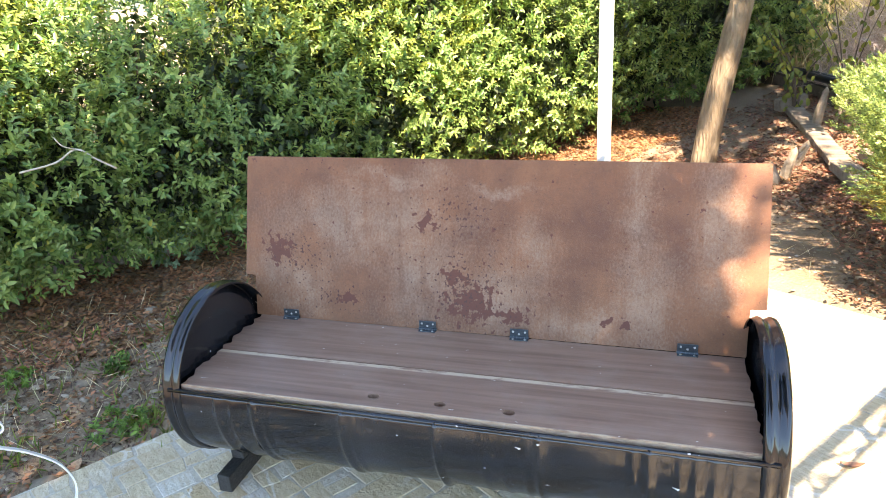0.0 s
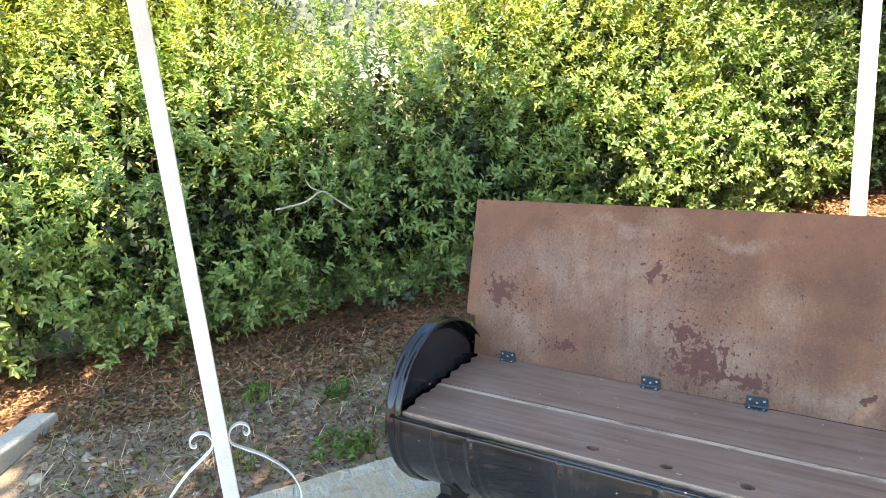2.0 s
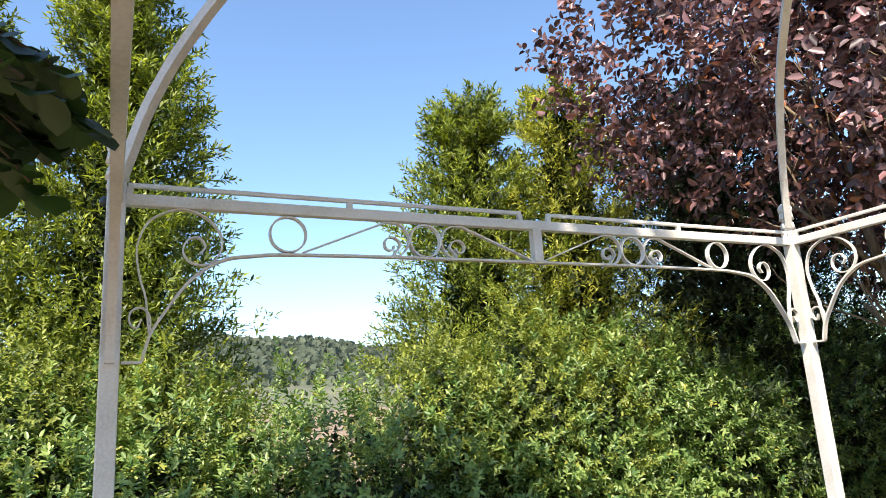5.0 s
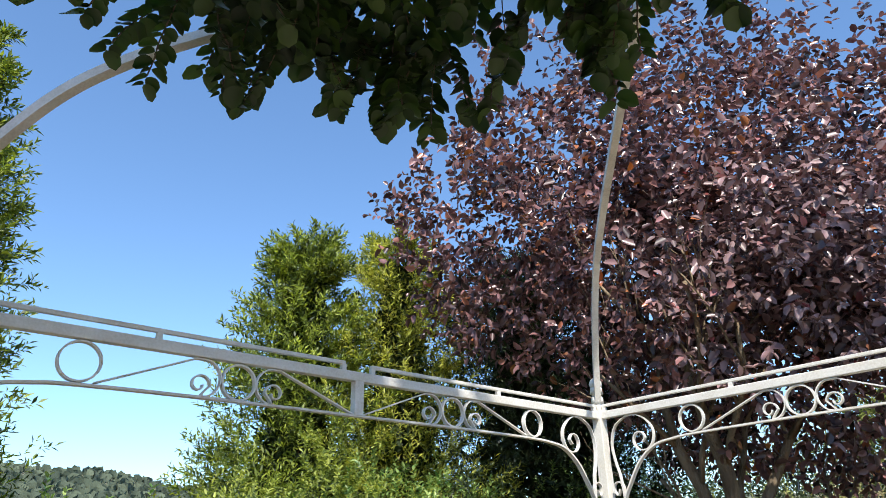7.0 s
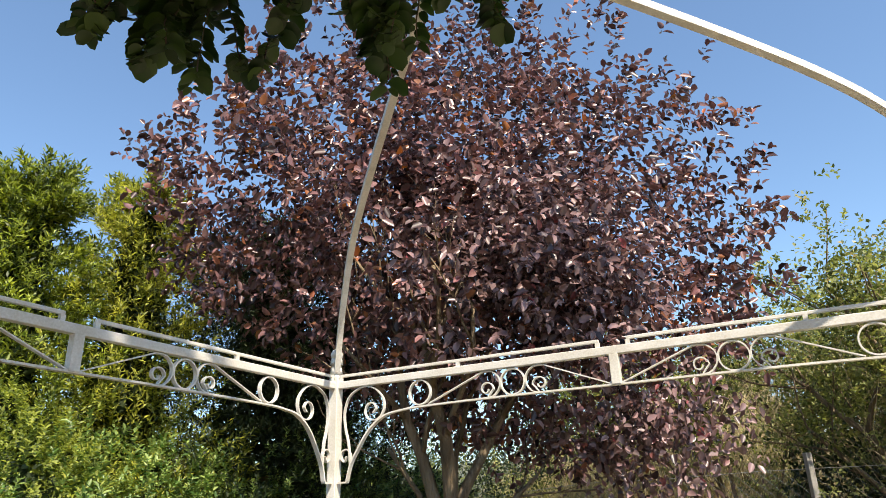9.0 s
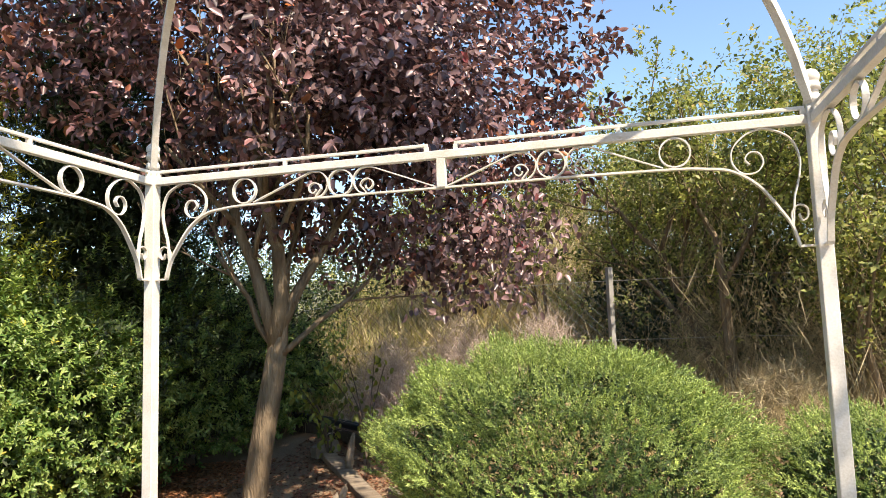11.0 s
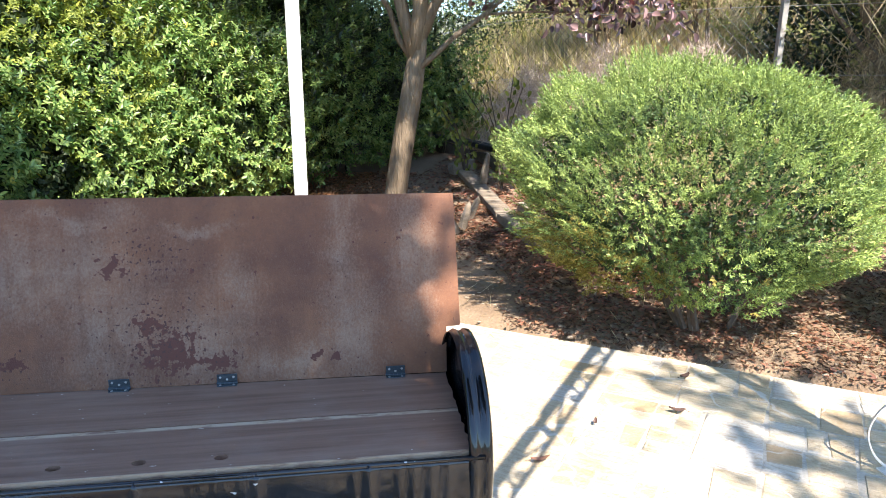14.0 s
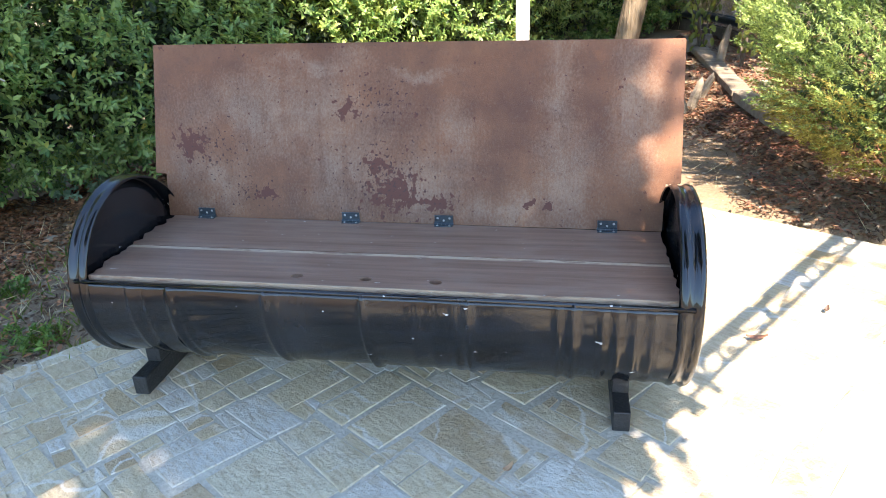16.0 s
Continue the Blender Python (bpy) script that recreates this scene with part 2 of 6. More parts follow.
def rust_panel():
    m = bpy.data.materials.new("rusted_panel")
    m.use_nodes = True
    n, l, b = shade(m)
    vec = n.new("ShaderNodeTexCoord").outputs["Object"]
    cloud = noise_at(n, l, vec, 4.0, 7, 0.36, 0.62)
    col = blend(n, l, cloud, (0.118, 0.050, 0.027), (0.222, 0.101, 0.05))
    mottle = noise_at(n, l, vec, 13.0, 8, 0.42, 0.66, None, 0.7)
    col = blend(n, l, math_node(n, l, "MULTIPLY", mottle, 0.38), col, (0.10, 0.046, 0.03))
    warm = noise_at(n, l, vec, 2.3, 4, 0.5, 0.7)
    col = blend(n, l, math_node(n, l, "MULTIPLY", warm, 0.5), col, (0.26, 0.105, 0.044))
    # worn pale areas
    flow = n.new("ShaderNodeTexNoise")
    flow.inputs["Scale"].default_value = 6.5
    flow.inputs["Detail"].default_value = 7
    flow.inputs["Roughness"].default_value = 0.65
    l.new(vec, flow.inputs["Vector"])
    push = n.new("ShaderNodeVectorMath")
    push.operation = "MULTIPLY_ADD"
    push.inputs[1].default_value = (0.26, 0.0, 0.26)
    l.new(flow.outputs["Color"], push.inputs[0])
    l.new(vec, push.inputs[2])
    back = n.new("ShaderNodeVectorMath")
    back.operation = "SUBTRACT"
    back.inputs[1].default_value = (0.13, 0.0, 0.13)
    l.new(push.outputs[0], back.inputs[0])
    bent = back.outputs[0]
    pale = zone(n, l, bent, (-0.50, 0.36), (0.50, 0.24), 0.85)
    for at, size in (((-0.74, 0.14), (0.20, 0.16)), ((-0.22, 0.20), (0.26, 0.26)), ((-0.30, 0.40), (0.36, 0.16)), ((0.06, 0.14), (0.22, 0.20)), ((-0.32, 0.545), (0.26, 0.05)), ((0.53, 0.44), (0.07, 0.34)), ((0.55, 0.16), (0.15, 0.24)), ((0.77, 0.40), (0.09, 0.30)), ((0.38, 0.06), (0.26, 0.09)), ((0.20, 0.30), (0.12, 0.14)), ((0.06, 0.50), (0.16, 0.03))):
        pale = math_node(n, l, "MAXIMUM", pale, zone(n, l, bent, at, (size[0] * 1.15, size[1] * 1.15), 0.95))
    for at, size in (((-0.68, 0.27), (0.09, 0.10)), ((-0.10, 0.43), (0.09, 0.06)), ((-0.42, 0.14), (0.14, 0.10)), ((0.34, 0.34), (0.13, 0.30))):
        pale = math_node(n, l, "MULTIPLY", pale, math_node(n, l, "SUBTRACT", 1.0, math_node(n, l, "MULTIPLY", zone(n, l, bent, at, size, 0.7), 0.8)))
    broken = noise_at(n, l, vec, 6.0, 10, 0.25, 0.50, None, 0.75)
    streak = noise_at(n, l, vec, 22.0, 6, 0.3, 0.62, (1, 1, 0.2))
    pale = math_node(n, l, "MULTIPLY", math_node(n, l, "MULTIPLY", pale, broken), math_node(n, l, "ADD", streak, 0.4))
    crumb = noise_at(n, l, vec, 130, 7, 0.0, 1.0, (1, 1, 0.7), 0.7)
    both = math_node(n, l, "SUBTRACT", math_node(n, l, "ADD", math_node(n, l, "MULTIPLY", pale, 0.36), math_node(n, l, "MULTIPLY", crumb, 0.8)), 0.3)
    sharp = n.new("ShaderNodeMapRange")
    sharp.inputs["From Min"].default_value = 0.14
    sharp.inputs["From Max"].default_value = 0.66
    l.new(both, sharp.inputs["Value"])
    pale = sharp.outputs[0]
    col = blend(n, l, math_node(n, l, "MULTIPLY", pale, 0.66), col, (0.37, 0.28, 0.205))
    speck = noise_at(n, l, vec, 190, 6, 0.56, 0.70, None, 0.8)
    col = blend(n, l, math_node(n, l, "MULTIPLY", speck, 0.22), col, (0.44, 0.33, 0.25))
    grain = noise_at(n, l, vec, 320, 3, 0.3, 0.7)
    col = blend(n, l, math_node(n, l, "MULTIPLY", grain, 0.34), col, (0.075, 0.036, 0.028))
    crust = noise_at(n, l, vec, 95, 5, 0.50, 0.66, None, 0.75)
    col = blend(n, l, math_node(n, l, "MULTIPLY", crust, 0.32), col, (0.07, 0.032, 0.024))
    # dark rust blisters: solid patches, and pits that thin out round them
    near = zone(n, l, vec, (-0.03, 0.11), (0.16, 0.13), 0.9)
    for at, size in (((-0.80, 0.27), (0.10, 0.09)), ((-0.51, 0.09), (0.075, 0.04)), ((-0.20, 0.39), (0.07, 0.05)), ((0.44, 0.08), (0.03, 0.03)), ((0.50, 0.075), (0.03, 0.03)), ((0.13, 0.07), (0.10, 0.045)), ((-0.10, 0.20), (0.08, 0.06))):
        near = math_node(n, l, "MAXIMUM", near, zone(n, l, vec, at, size, 0.9))
    around = zone(n, l, vec, (-0.06, 0.16), (0.34, 0.24), 0.9)
    for at, size in (((-0.70, 0.24), (0.20, 0.18)), ((-0.58, 0.10), (0.22, 0.08)), ((-0.08, 0.42), (0.26, 0.14))):
        around = math_node(n, l, "MAXIMUM", around, zone(n, l, vec, at, size, 0.9))
    lump = noise_at(n, l, vec, 34, 5, 0.0, 1.0, None, 0.6)
    cut = n.new("ShaderNodeMapRange")
    cut.inputs["From Min"].default_value = 0.645
    cut.inputs["From Max"].default_value = 0.67
    l.new(math_node(n, l, "ADD", math_node(n, l, "MULTIPLY", near, 0.27), lump), cut.inputs["Value"])
    col = blend(n, l, cut.outputs[0], col, (0.096, 0.035, 0.024))
    dots = noise_at(n, l, vec, 75, 2, 0.0, 1.0)
    pit = n.new("ShaderNodeMapRange")
    pit.inputs["From Min"].default_value = 0.705
    pit.inputs["From Max"].default_value = 0.722
    l.new(math_node(n, l, "ADD", math_node(n, l, "MULTIPLY", around, 0.135), dots), pit.inputs["Value"])
    col = blend(n, l, pit.outputs[0], col, (0.07, 0.031, 0.025))
    l.new(col, b.inputs["Base Color"])
    b.inputs["Roughness"].default_value = 0.5
    b.inputs["Specular IOR Level"].default_value = 0.25
    add_bump(n, l, b, grain, 0.2, 0.002)
    return m


def seat_wood():
    m = bpy.data.materials.new("stained_plank")
    m.use_nodes = True
    n, l, b = shade(m)
    vec = n.new("ShaderNodeTexCoord").outputs["Object"]
    fibre = noise_at(n, l, vec, 3.0, 8, 0.3, 0.7, (0.6, 14, 4))
    col = blend(n, l, fibre, (0.155, 0.082, 0.052), (0.275, 0.163, 0.112))
    wear = noise_at(n, l, vec, 5.0, 6, 0.48, 0.72, (1, 2.2, 1))
    col = blend(n, l, math_node(n, l, "MULTIPLY", wear, 0.55), col, (0.29, 0.20, 0.15))
    ys = n.new("ShaderNodeSeparateXYZ")
    l.new(vec, ys.inputs[0])
    chip = noise_at(n, l, vec, 38, 4, 0.34, 0.5, (0.35, 1, 1))
    for edge, half in ((-0.036, 0.0115), (-0.2595, 0.0035)):
        d = math_node(n, l, "ABSOLUTE", math_node(n, l, "SUBTRACT", ys.outputs[1], edge))
        r = n.new("ShaderNodeMapRange")
        r.inputs["From Min"].default_value = half
        r.inputs["From Max"].default_value = half * 0.5
        l.new(d, r.inputs["Value"])
        col = blend(n, l, math_node(n, l, "MULTIPLY", r.outputs[0], chip), col, (0.48, 0.36, 0.25))
    fleck = noise_at(n, l, vec, 34, 2, 0.745, 0.76, (1, 2, 1))
    col = blend(n, l, fleck, col, (0.5, 0.45, 0.4))
    l.new(col, b.inputs["Base Color"])
    b.inputs["Roughness"].default_value = 0.44
    add_bump(n, l, b, fibre, 0.25, 0.003)
    return m


def black_enamel():
    m = bpy.data.materials.new("black_enamel")
    m.use_nodes = True
    n, l, b = shade(m)
    vec = n.new("ShaderNodeTexCoord").outputs["Object"]
    dust = noise_at(n, l, vec, 6, 8, 0.42, 0.75, (1, 1, 0.5))
    col = blend(n, l, dust, (0.006, 0.0065, 0.0078), (0.019, 0.0195, 0.0215))
    chip = noise_at(n, l, vec, 26, 3, 0.715, 0.73, (0.8, 1, 1.6))
    col = blend(n, l, chip, col, (0.45, 0.45, 0.43))
    l.new(col, b.inputs["Base Color"])
    r = n.new("ShaderNodeMapRange")
    r.inputs["To Min"].default_value = 0.09
    r.inputs["To Max"].default_value = 0.26
    l.new(dust, r.inputs["Value"])
    l.new(r.outputs[0], b.inputs["Roughness"])
    wave = noise_at(n, l, vec, 9, 3, 0.2, 0.8)
    add_bump(n, l, b, wave, 0.10, 0.01)
    return m


def paving_material(name, tones):
    m = bpy.data.materials.new(name)
    m.use_nodes = True
    n, l, b = shade(m)
    vec = n.new("ShaderNodeTexCoord").outputs["Object"]
    rnd = n.new("ShaderNodeObjectInfo").outputs["Random"]
    cr = n.new("ShaderNodeValToRGB")
    e = cr.color_ramp.elements
    e[0].position, e[0].color = 0.0, (*tones[0], 1)
    e[1].position, e[1].color = 1.0, (*tones[-1], 1)
    for k, tone in enumerate(tones[1:-1]):
        e.new((k + 1) / (len(tones) - 1)).color = (*tone, 1)
    l.new(rnd, cr.inputs[0])
    big = noise_at(n, l, vec, 5, 8, 0.38, 0.66)
    col = blend(n, l, math_node(n, l, "MULTIPLY", big, 0.45), cr.outputs[0], (0.46, 0.385, 0.28))
    stain = noise_at(n, l, vec, 17, 8, 0.52, 0.72, None, 0.7)
    col = blend(n, l, math_node(n, l, "MULTIPLY", stain, 0.5), col, (0.22, 0.14, 0.075))
    # grout smeared over the faces
    smear = noise_at(n, l, vec, 2.6, 9, 0.53, 0.66, (1, 1.6, 1), 0.65)
    col = blend(n, l, math_node(n, l, "MULTIPLY", smear, 0.6), col, (0.52, 0.475, 0.40))
    fine = noise_at(n, l, vec, 70, 6, 0.25, 0.75)
    ridge = noise_at(n, l, vec, 14, 7, 0.44, 0.62, (1, 4, 1), 0.7)
    col = blend(n, l, math_node(n, l, "MULTIPLY", ridge, 0.55), col, (0.26, 0.175, 0.095))
    col = blend(n, l, math_node(n, l, "MULTIPLY", fine, 0.22), col, (0.58, 0.50, 0.38))
    # old cracks, filled with mortar
    wob = n.new("ShaderNodeTexNoise")
    wob.inputs["Scale"].default_value = 3.0
    wob.inputs["Detail"].default_value = 5
    l.new(vec, wob.inputs["Vector"])
    add = n.new("ShaderNodeVectorMath")
    add.operation = "MULTIPLY_ADD"
    add.inputs[1].default_value = (0.35, 0.35, 0.0)
    l.new(wob.outputs["Color"], add.inputs[0])
    l.new(vec, add.inputs[2])
    cell = n.new("ShaderNodeTexVoronoi")
    cell.feature = "DISTANCE_TO_EDGE"
    cell.inputs["Scale"].default_value = 2.6
    l.new(add.outputs[0], cell.inputs["Vector"])
    line = n.new("ShaderNodeMapRange")
    line.inputs["From Min"].default_value = 0.022
    line.inputs["From Max"].default_value = 0.008
    l.new(cell.outputs["Distance"], line.inputs["Value"])
    some = noise_at(n, l, vec, 1.7, 3, 0.47, 0.53)
    col = blend(n, l, math_node(n, l, "MULTIPLY", math_node(n, l, "MULTIPLY", line.outputs[0], some), 0.8), col, (0.52, 0.48, 0.41))
    rich = n.new("ShaderNodeHueSaturation")
    rich.inputs["Saturation"].default_value = 1.08
    rich.inputs["Value"].default_value = 1.18
    l.new(col, rich.inputs["Color"])
    l.new(rich.outputs[0], b.inputs["Base Color"])
    b.inputs["Roughness"].default_value = 0.62
    both = math_node(n, l, "ADD", math_node(n, l, "MULTIPLY", big, 0.6), math_node(n, l, "MULTIPLY", fine, 0.4))
    add_bump(n, l, b, both, 0.7, 0.014)
    return m


M_RUST = rust_panel()
M_SEAT = seat_wood()
M_BLACK = black_enamel()
M_STONE = paving_material("sandstone_slab", ((0.44, 0.36, 0.24), (0.47, 0.38, 0.25), (0.40, 0.31, 0.195), (0.49, 0.42, 0.30)))
M_BROWNSTONE = paving_material("brown_slab", ((0.36, 0.26, 0.145), (0.31, 0.205, 0.11), (0.40, 0.30, 0.18)))
M_PALESTONE = paving_material("pale_slab", ((0.46, 0.44, 0.39), (0.41, 0.395, 0.36), (0.50, 0.465, 0.39)))


# ---- mesh helpers ----
def mesh_ob(name, bm, material, parent=None, label="", smooth=False):
    me = bpy.data.meshes.new(name)
    bmesh.ops.recalc_face_normals(bm, faces=bm.faces[:])
    bm.to_mesh(me)
    bm.free()
    if smooth:
        me.polygons.foreach_set("use_smooth", [True] * len(me.polygons))
    me.materials.append(material)
    ob = new(name, me)
    if parent:
        ob.parent = parent
    if label:
        tagged(ob, label)
    return ob


def part(name, bm, material, parent, label="", smooth=False):
    return mesh_ob(name, bm, material, parent, label, smooth)


def data_ob(name, verts, faces, material, parent=None, smooth=False):
    me = bpy.data.meshes.new(name)
    me.from_pydata(verts, [], faces)
    if smooth:
        me.polygons.foreach_set("use_smooth", [True] * len(me.polygons))
    me.materials.append(material)
    ob = new(name, me)
    if parent:
        ob.parent = parent
    return ob


def empty(name, m=None):
    ob = new(name)
    ob.empty_display_size = 0.1
    if m is not None:
        ob.matrix_basis = m
    return ob


def box(bm, lo, hi, bevel=0.0, m=None):
    made = bmesh.ops.create_cube(bm, size=1.0)["verts"]
    size = [b - a for a, b in zip(lo, hi)]
    mid = [(a + b) / 2 for a, b in zip(lo, hi)]
    for v in made:
        v.co = Vector((v.co.x * size[0] + mid[0], v.co.y * size[1] + mid[1], v.co.z * size[2] + mid[2]))
    if bevel:
        edges = list({e for v in made for e in v.link_edges})
        got = bmesh.ops.bevel(bm, geom=edges, offset=bevel, segments=2, profile=0.5, affect="EDGES")
        made = list({v for f in got["faces"] for v in f.verts} | {v for v in made if v.is_valid})
    if m is not None:
        bmesh.ops.transform(bm, matrix=m, verts=made)
    return made


def strip(bm, path, across, wide, thick):
    """A flat bar swept along a planar path; across is the unit normal of the plane."""
    across = Vector(across)
    path = [Vector(p) for p in path]
    rings = []
    for i, p in enumerate(path):
        a, b = path[max(i - 1, 0)], path[min(i + 1, len(path) - 1)]
        side = (b - a).normalized().cross(across).normalized()
        rings.append([bm.verts.new(p + across * (sx * wide / 2) + side * (sy * thick / 2)) for sx, sy in ((-1, -1), (1, -1), (1, 1), (-1, 1))])
    for r, s in zip(rings, rings[1:]):
        for k in range(4):
            bm.faces.new((r[k], r[(k + 1) % 4], s[(k + 1) % 4], s[k]))
    if (path[0] - path[-1]).length > 1e-4:
        bm.faces.new(rings[0][::-1])
        bm.faces.new(rings[-1])


def tube(bm, path, radii, sides=6):
    path = [Vector(p) for p in path]
    rings = []
    up = Vector((0.31, 0.17, 0.93))
    for i, p in enumerate(path):
        a, b = path[max(i - 1, 0)], path[min(i + 1, len(path) - 1)]
        t = (b - a).normalized()
        x = t.cross(up)
        if x.length < 0.1:
            x = t.cross(Vector((1, 0, 0)))
        x.normalize()
        y = t.cross(x)
        r = radii[i] if hasattr(radii, "__len__") else radii
        rings.append([bm.verts.new(p + (x * math.cos(k * math.tau / sides) + y * math.sin(k * math.tau / sides)) * r) for k in range(sides)])
    for r, s in zip(rings, rings[1:]):
        for k in range(sides):
            bm.faces.new((r[k], r[(k + 1) % sides], s[(k + 1) % sides], s[k]))
    bm.faces.new(rings[0][::-1])
    bm.faces.new(rings[-1])


def spline(pts, n=8):
    """A smooth path through the points."""
    pts = [Vector(p) for p in pts]
    out = []
    for i in range(len(pts) - 1):
        p0, p1, p2, p3 = pts[max(i - 1, 0)], pts[i], pts[i + 1], pts[min(i + 2, len(pts) - 1)]
        for k in range(n):
            t = k / n
            out.append(0.5 * ((2 * p1) + (p2 - p0) * t + (2 * p0 - 5 * p1 + 4 * p2 - p3) * t * t + (3 * p1 - p0 - 3 * p2 + p3) * t ** 3))
    out.append(pts[-1])
    return out


def unit(a):
    return a / np.maximum(np.linalg.norm(a, axis=-1, keepdims=True), 1e-9)


def leaves(name, centers, ahead, facing, length, width, material, parent=None, fold=0.25, jitter=0.35, rng=None, needle=False, tip=(0.42, 0.72), oval=False):
    """Many small folded leaves (or plain needles) in one mesh: place, growing way and upper side of each."""
    rng = rng or np.random.default_rng(1)
    n = len(centers)
    size = 1 + jitter * (rng.random(n) * 2 - 1)
    ahead = unit(ahead)
    side = unit(np.cross(ahead, facing))
    up = np.cross(side, ahead)
    length, width = (length * size)[:, None], (width * size)[:, None]
    shape = ((0, 0, 0), (0.5, 0.32, 1), (tip[0], tip[1], 1), (0, 1, 0), (-tip[0], tip[1], 1), (-0.5, 0.32, 1))
    if needle:
        shape = ((0, 0, 0), (0.5, 0.45, 1), (0, 1, 0), (-0.5, 0.45, 1))
    verts = np.stack([centers + side * width * a + ahead * length * b + up * width * (c * fold) - up * length * (0.12 * b * b) for a, b, c in shape], 1)
    if oval:
        shape = ((0, 0, 0), (0.28, 0.10, 0.6), (0.48, 0.32, 1), (0.5, 0.56, 1), (tip[0] * 0.8, 0.82, 0.7), (0, 1, 0), (-tip[0] * 0.8, 0.82, 0.7), (-0.5, 0.56, 1), (-0.48, 0.32, 1), (-0.28, 0.10, 0.6))
        verts = np.stack([centers + side * width * a + ahead * length * b + up * width * (c * fold) - up * length * (0.2 * b * b) for a, b, c in shape], 1)
    k = len(shape)
    quads = 1 if needle else 4 if oval else 2
    base = np.arange(n)[:, None] * k
    faces = base + np.array([[0, 1, 2, 3]])
    if oval:
        faces = np.concatenate([faces, base + np.array([[0, 3, 4, 5]]), base + np.array([[0, 5, 6, 7]]), base + np.array([[0, 7, 8, 9]])])
    elif not needle:
        faces = np.concatenate([faces, base + np.array([[0, 3, 4, 5]])])
    me = bpy.data.meshes.new(name)
    me.vertices.add(k * n)
    me.vertices.foreach_set("co", verts.astype(np.float32).ravel())
    me.loops.add(4 * quads * n)
    me.loops.foreach_set("vertex_index", faces.astype(np.int32).ravel())
    me.polygons.add(quads * n)
    me.polygons.foreach_set("loop_start", np.arange(0, 4 * quads * n, 4, dtype=np.int32))
    me.update(calc_edges=True)
    me.materials.append(material)
    ob = new(name, me)
    if parent:
        ob.parent = parent
    return ob


def sprigs(rng, P, way, each, stem, spread=0.9, droop=0.0):
    """Leaf places, ways and upper sides for small leafy shoots that start at P and grow along way."""
    n = len(P)
    way = unit(way)
    any_way = unit(np.cross(way, rand_dirs(rng, n)))
    other = np.cross(way, any_way)
    C, A, F = [], [], []
    for k in range(each):
        s = (k + 0.5 * rng.random(n)) / each
        turn = k * 2.4 + rng.random(n) * 0.7
        rad = any_way * np.cos(turn)[:, None] + other * np.sin(turn)[:, None]
        C.append(P + way * (stem * s)[:, None])
        A.append(unit(rad * spread + way * (0.35 + 0.5 * s)[:, None] + np.array([0, 0, -droop])))
        F.append(unit(way + np.array([0, 0, 0.6]) + 0.3 * rand_dirs(rng, n)))
    return np.concatenate(C), np.concatenate(A), np.concatenate(F)


def rand_dirs(rng, n):
    return unit(rng.normal(size=(n, 3)))


# ---- ground ----
def ground_z(x, y):
    u = (x - CORNER.x) * UDIR.x + (y - CORNER.y) * UDIR.y
    v = (x - CORNER.x) * VDIR.x + (y - CORNER.y) * VDIR.y
    side = np.clip((u + 4) / 4, 0, 1)
    z = -0.03 + 0.15 * np.clip(v - 0.5, 0, 22) * (0.25 + 0.75 * side)
    z = z + 0.25 * np.clip(v - 5.2, 0, 8) * np.clip((u + 6) / 2, 0, 1) * np.clip((2.0 - u) / 1.5, 0, 1)
    left = np.clip(-0.5 - u, 0, 3)
    z = z + 0.02 * left
    near = np.exp(-(np.hypot(x, y) / 30) ** 2)
    z = z + near * 0.03 * (np.sin(x * 2.1 + 1) * np.cos(y * 1.7) + 0.6 * np.sin(x * 5.3 + y * 4.1)) * np.clip(np.maximum(np.abs(v + 1.5) - 2.0, np.abs(u - 2.3) - 2.7) * 2, 0, 1)
    inside = (u > PAVE[0] - 0.1) & (u < PAVE[1] + 0.1) & (v > PAVE[2] - 0.1) & (v < PAVE[3] + 0.055 * (u - 1.4) + 0.03)
    return np.where(inside, -0.05, z)


def build_ground():
    t = np.linspace(-1, 1, 191)
    c = np.sign(t) * (np.abs(t) * 9 + np.abs(t) ** 9 * 3000)
    X, Y = np.meshgrid(c + 0.5, c + 1.0)
    Z = ground_z(X, Y)
    n = len(c)
    verts = np.stack([X, Y, Z], -1).reshape(-1, 3)
    i = np.arange(n - 1)
    a = (i[:, None] * n + i[None, :]).ravel()
    faces = np.stack([a, a + 1, a + n + 1, a + n], 1)
    ob = data_ob("ground", verts.tolist(), faces.tolist(), M_SOIL, smooth=True)
    tagged(ob, "brown bare soil with gravel and leaf litter", "ground", kind="structure")


build_ground()


# ---- bench ----
AXIS_Y, AXIS_Z, RADIUS = 0.011, 0.404, 0.297
END_L, END_R = -0.923, 0.900
SEAT_Z = 0.487


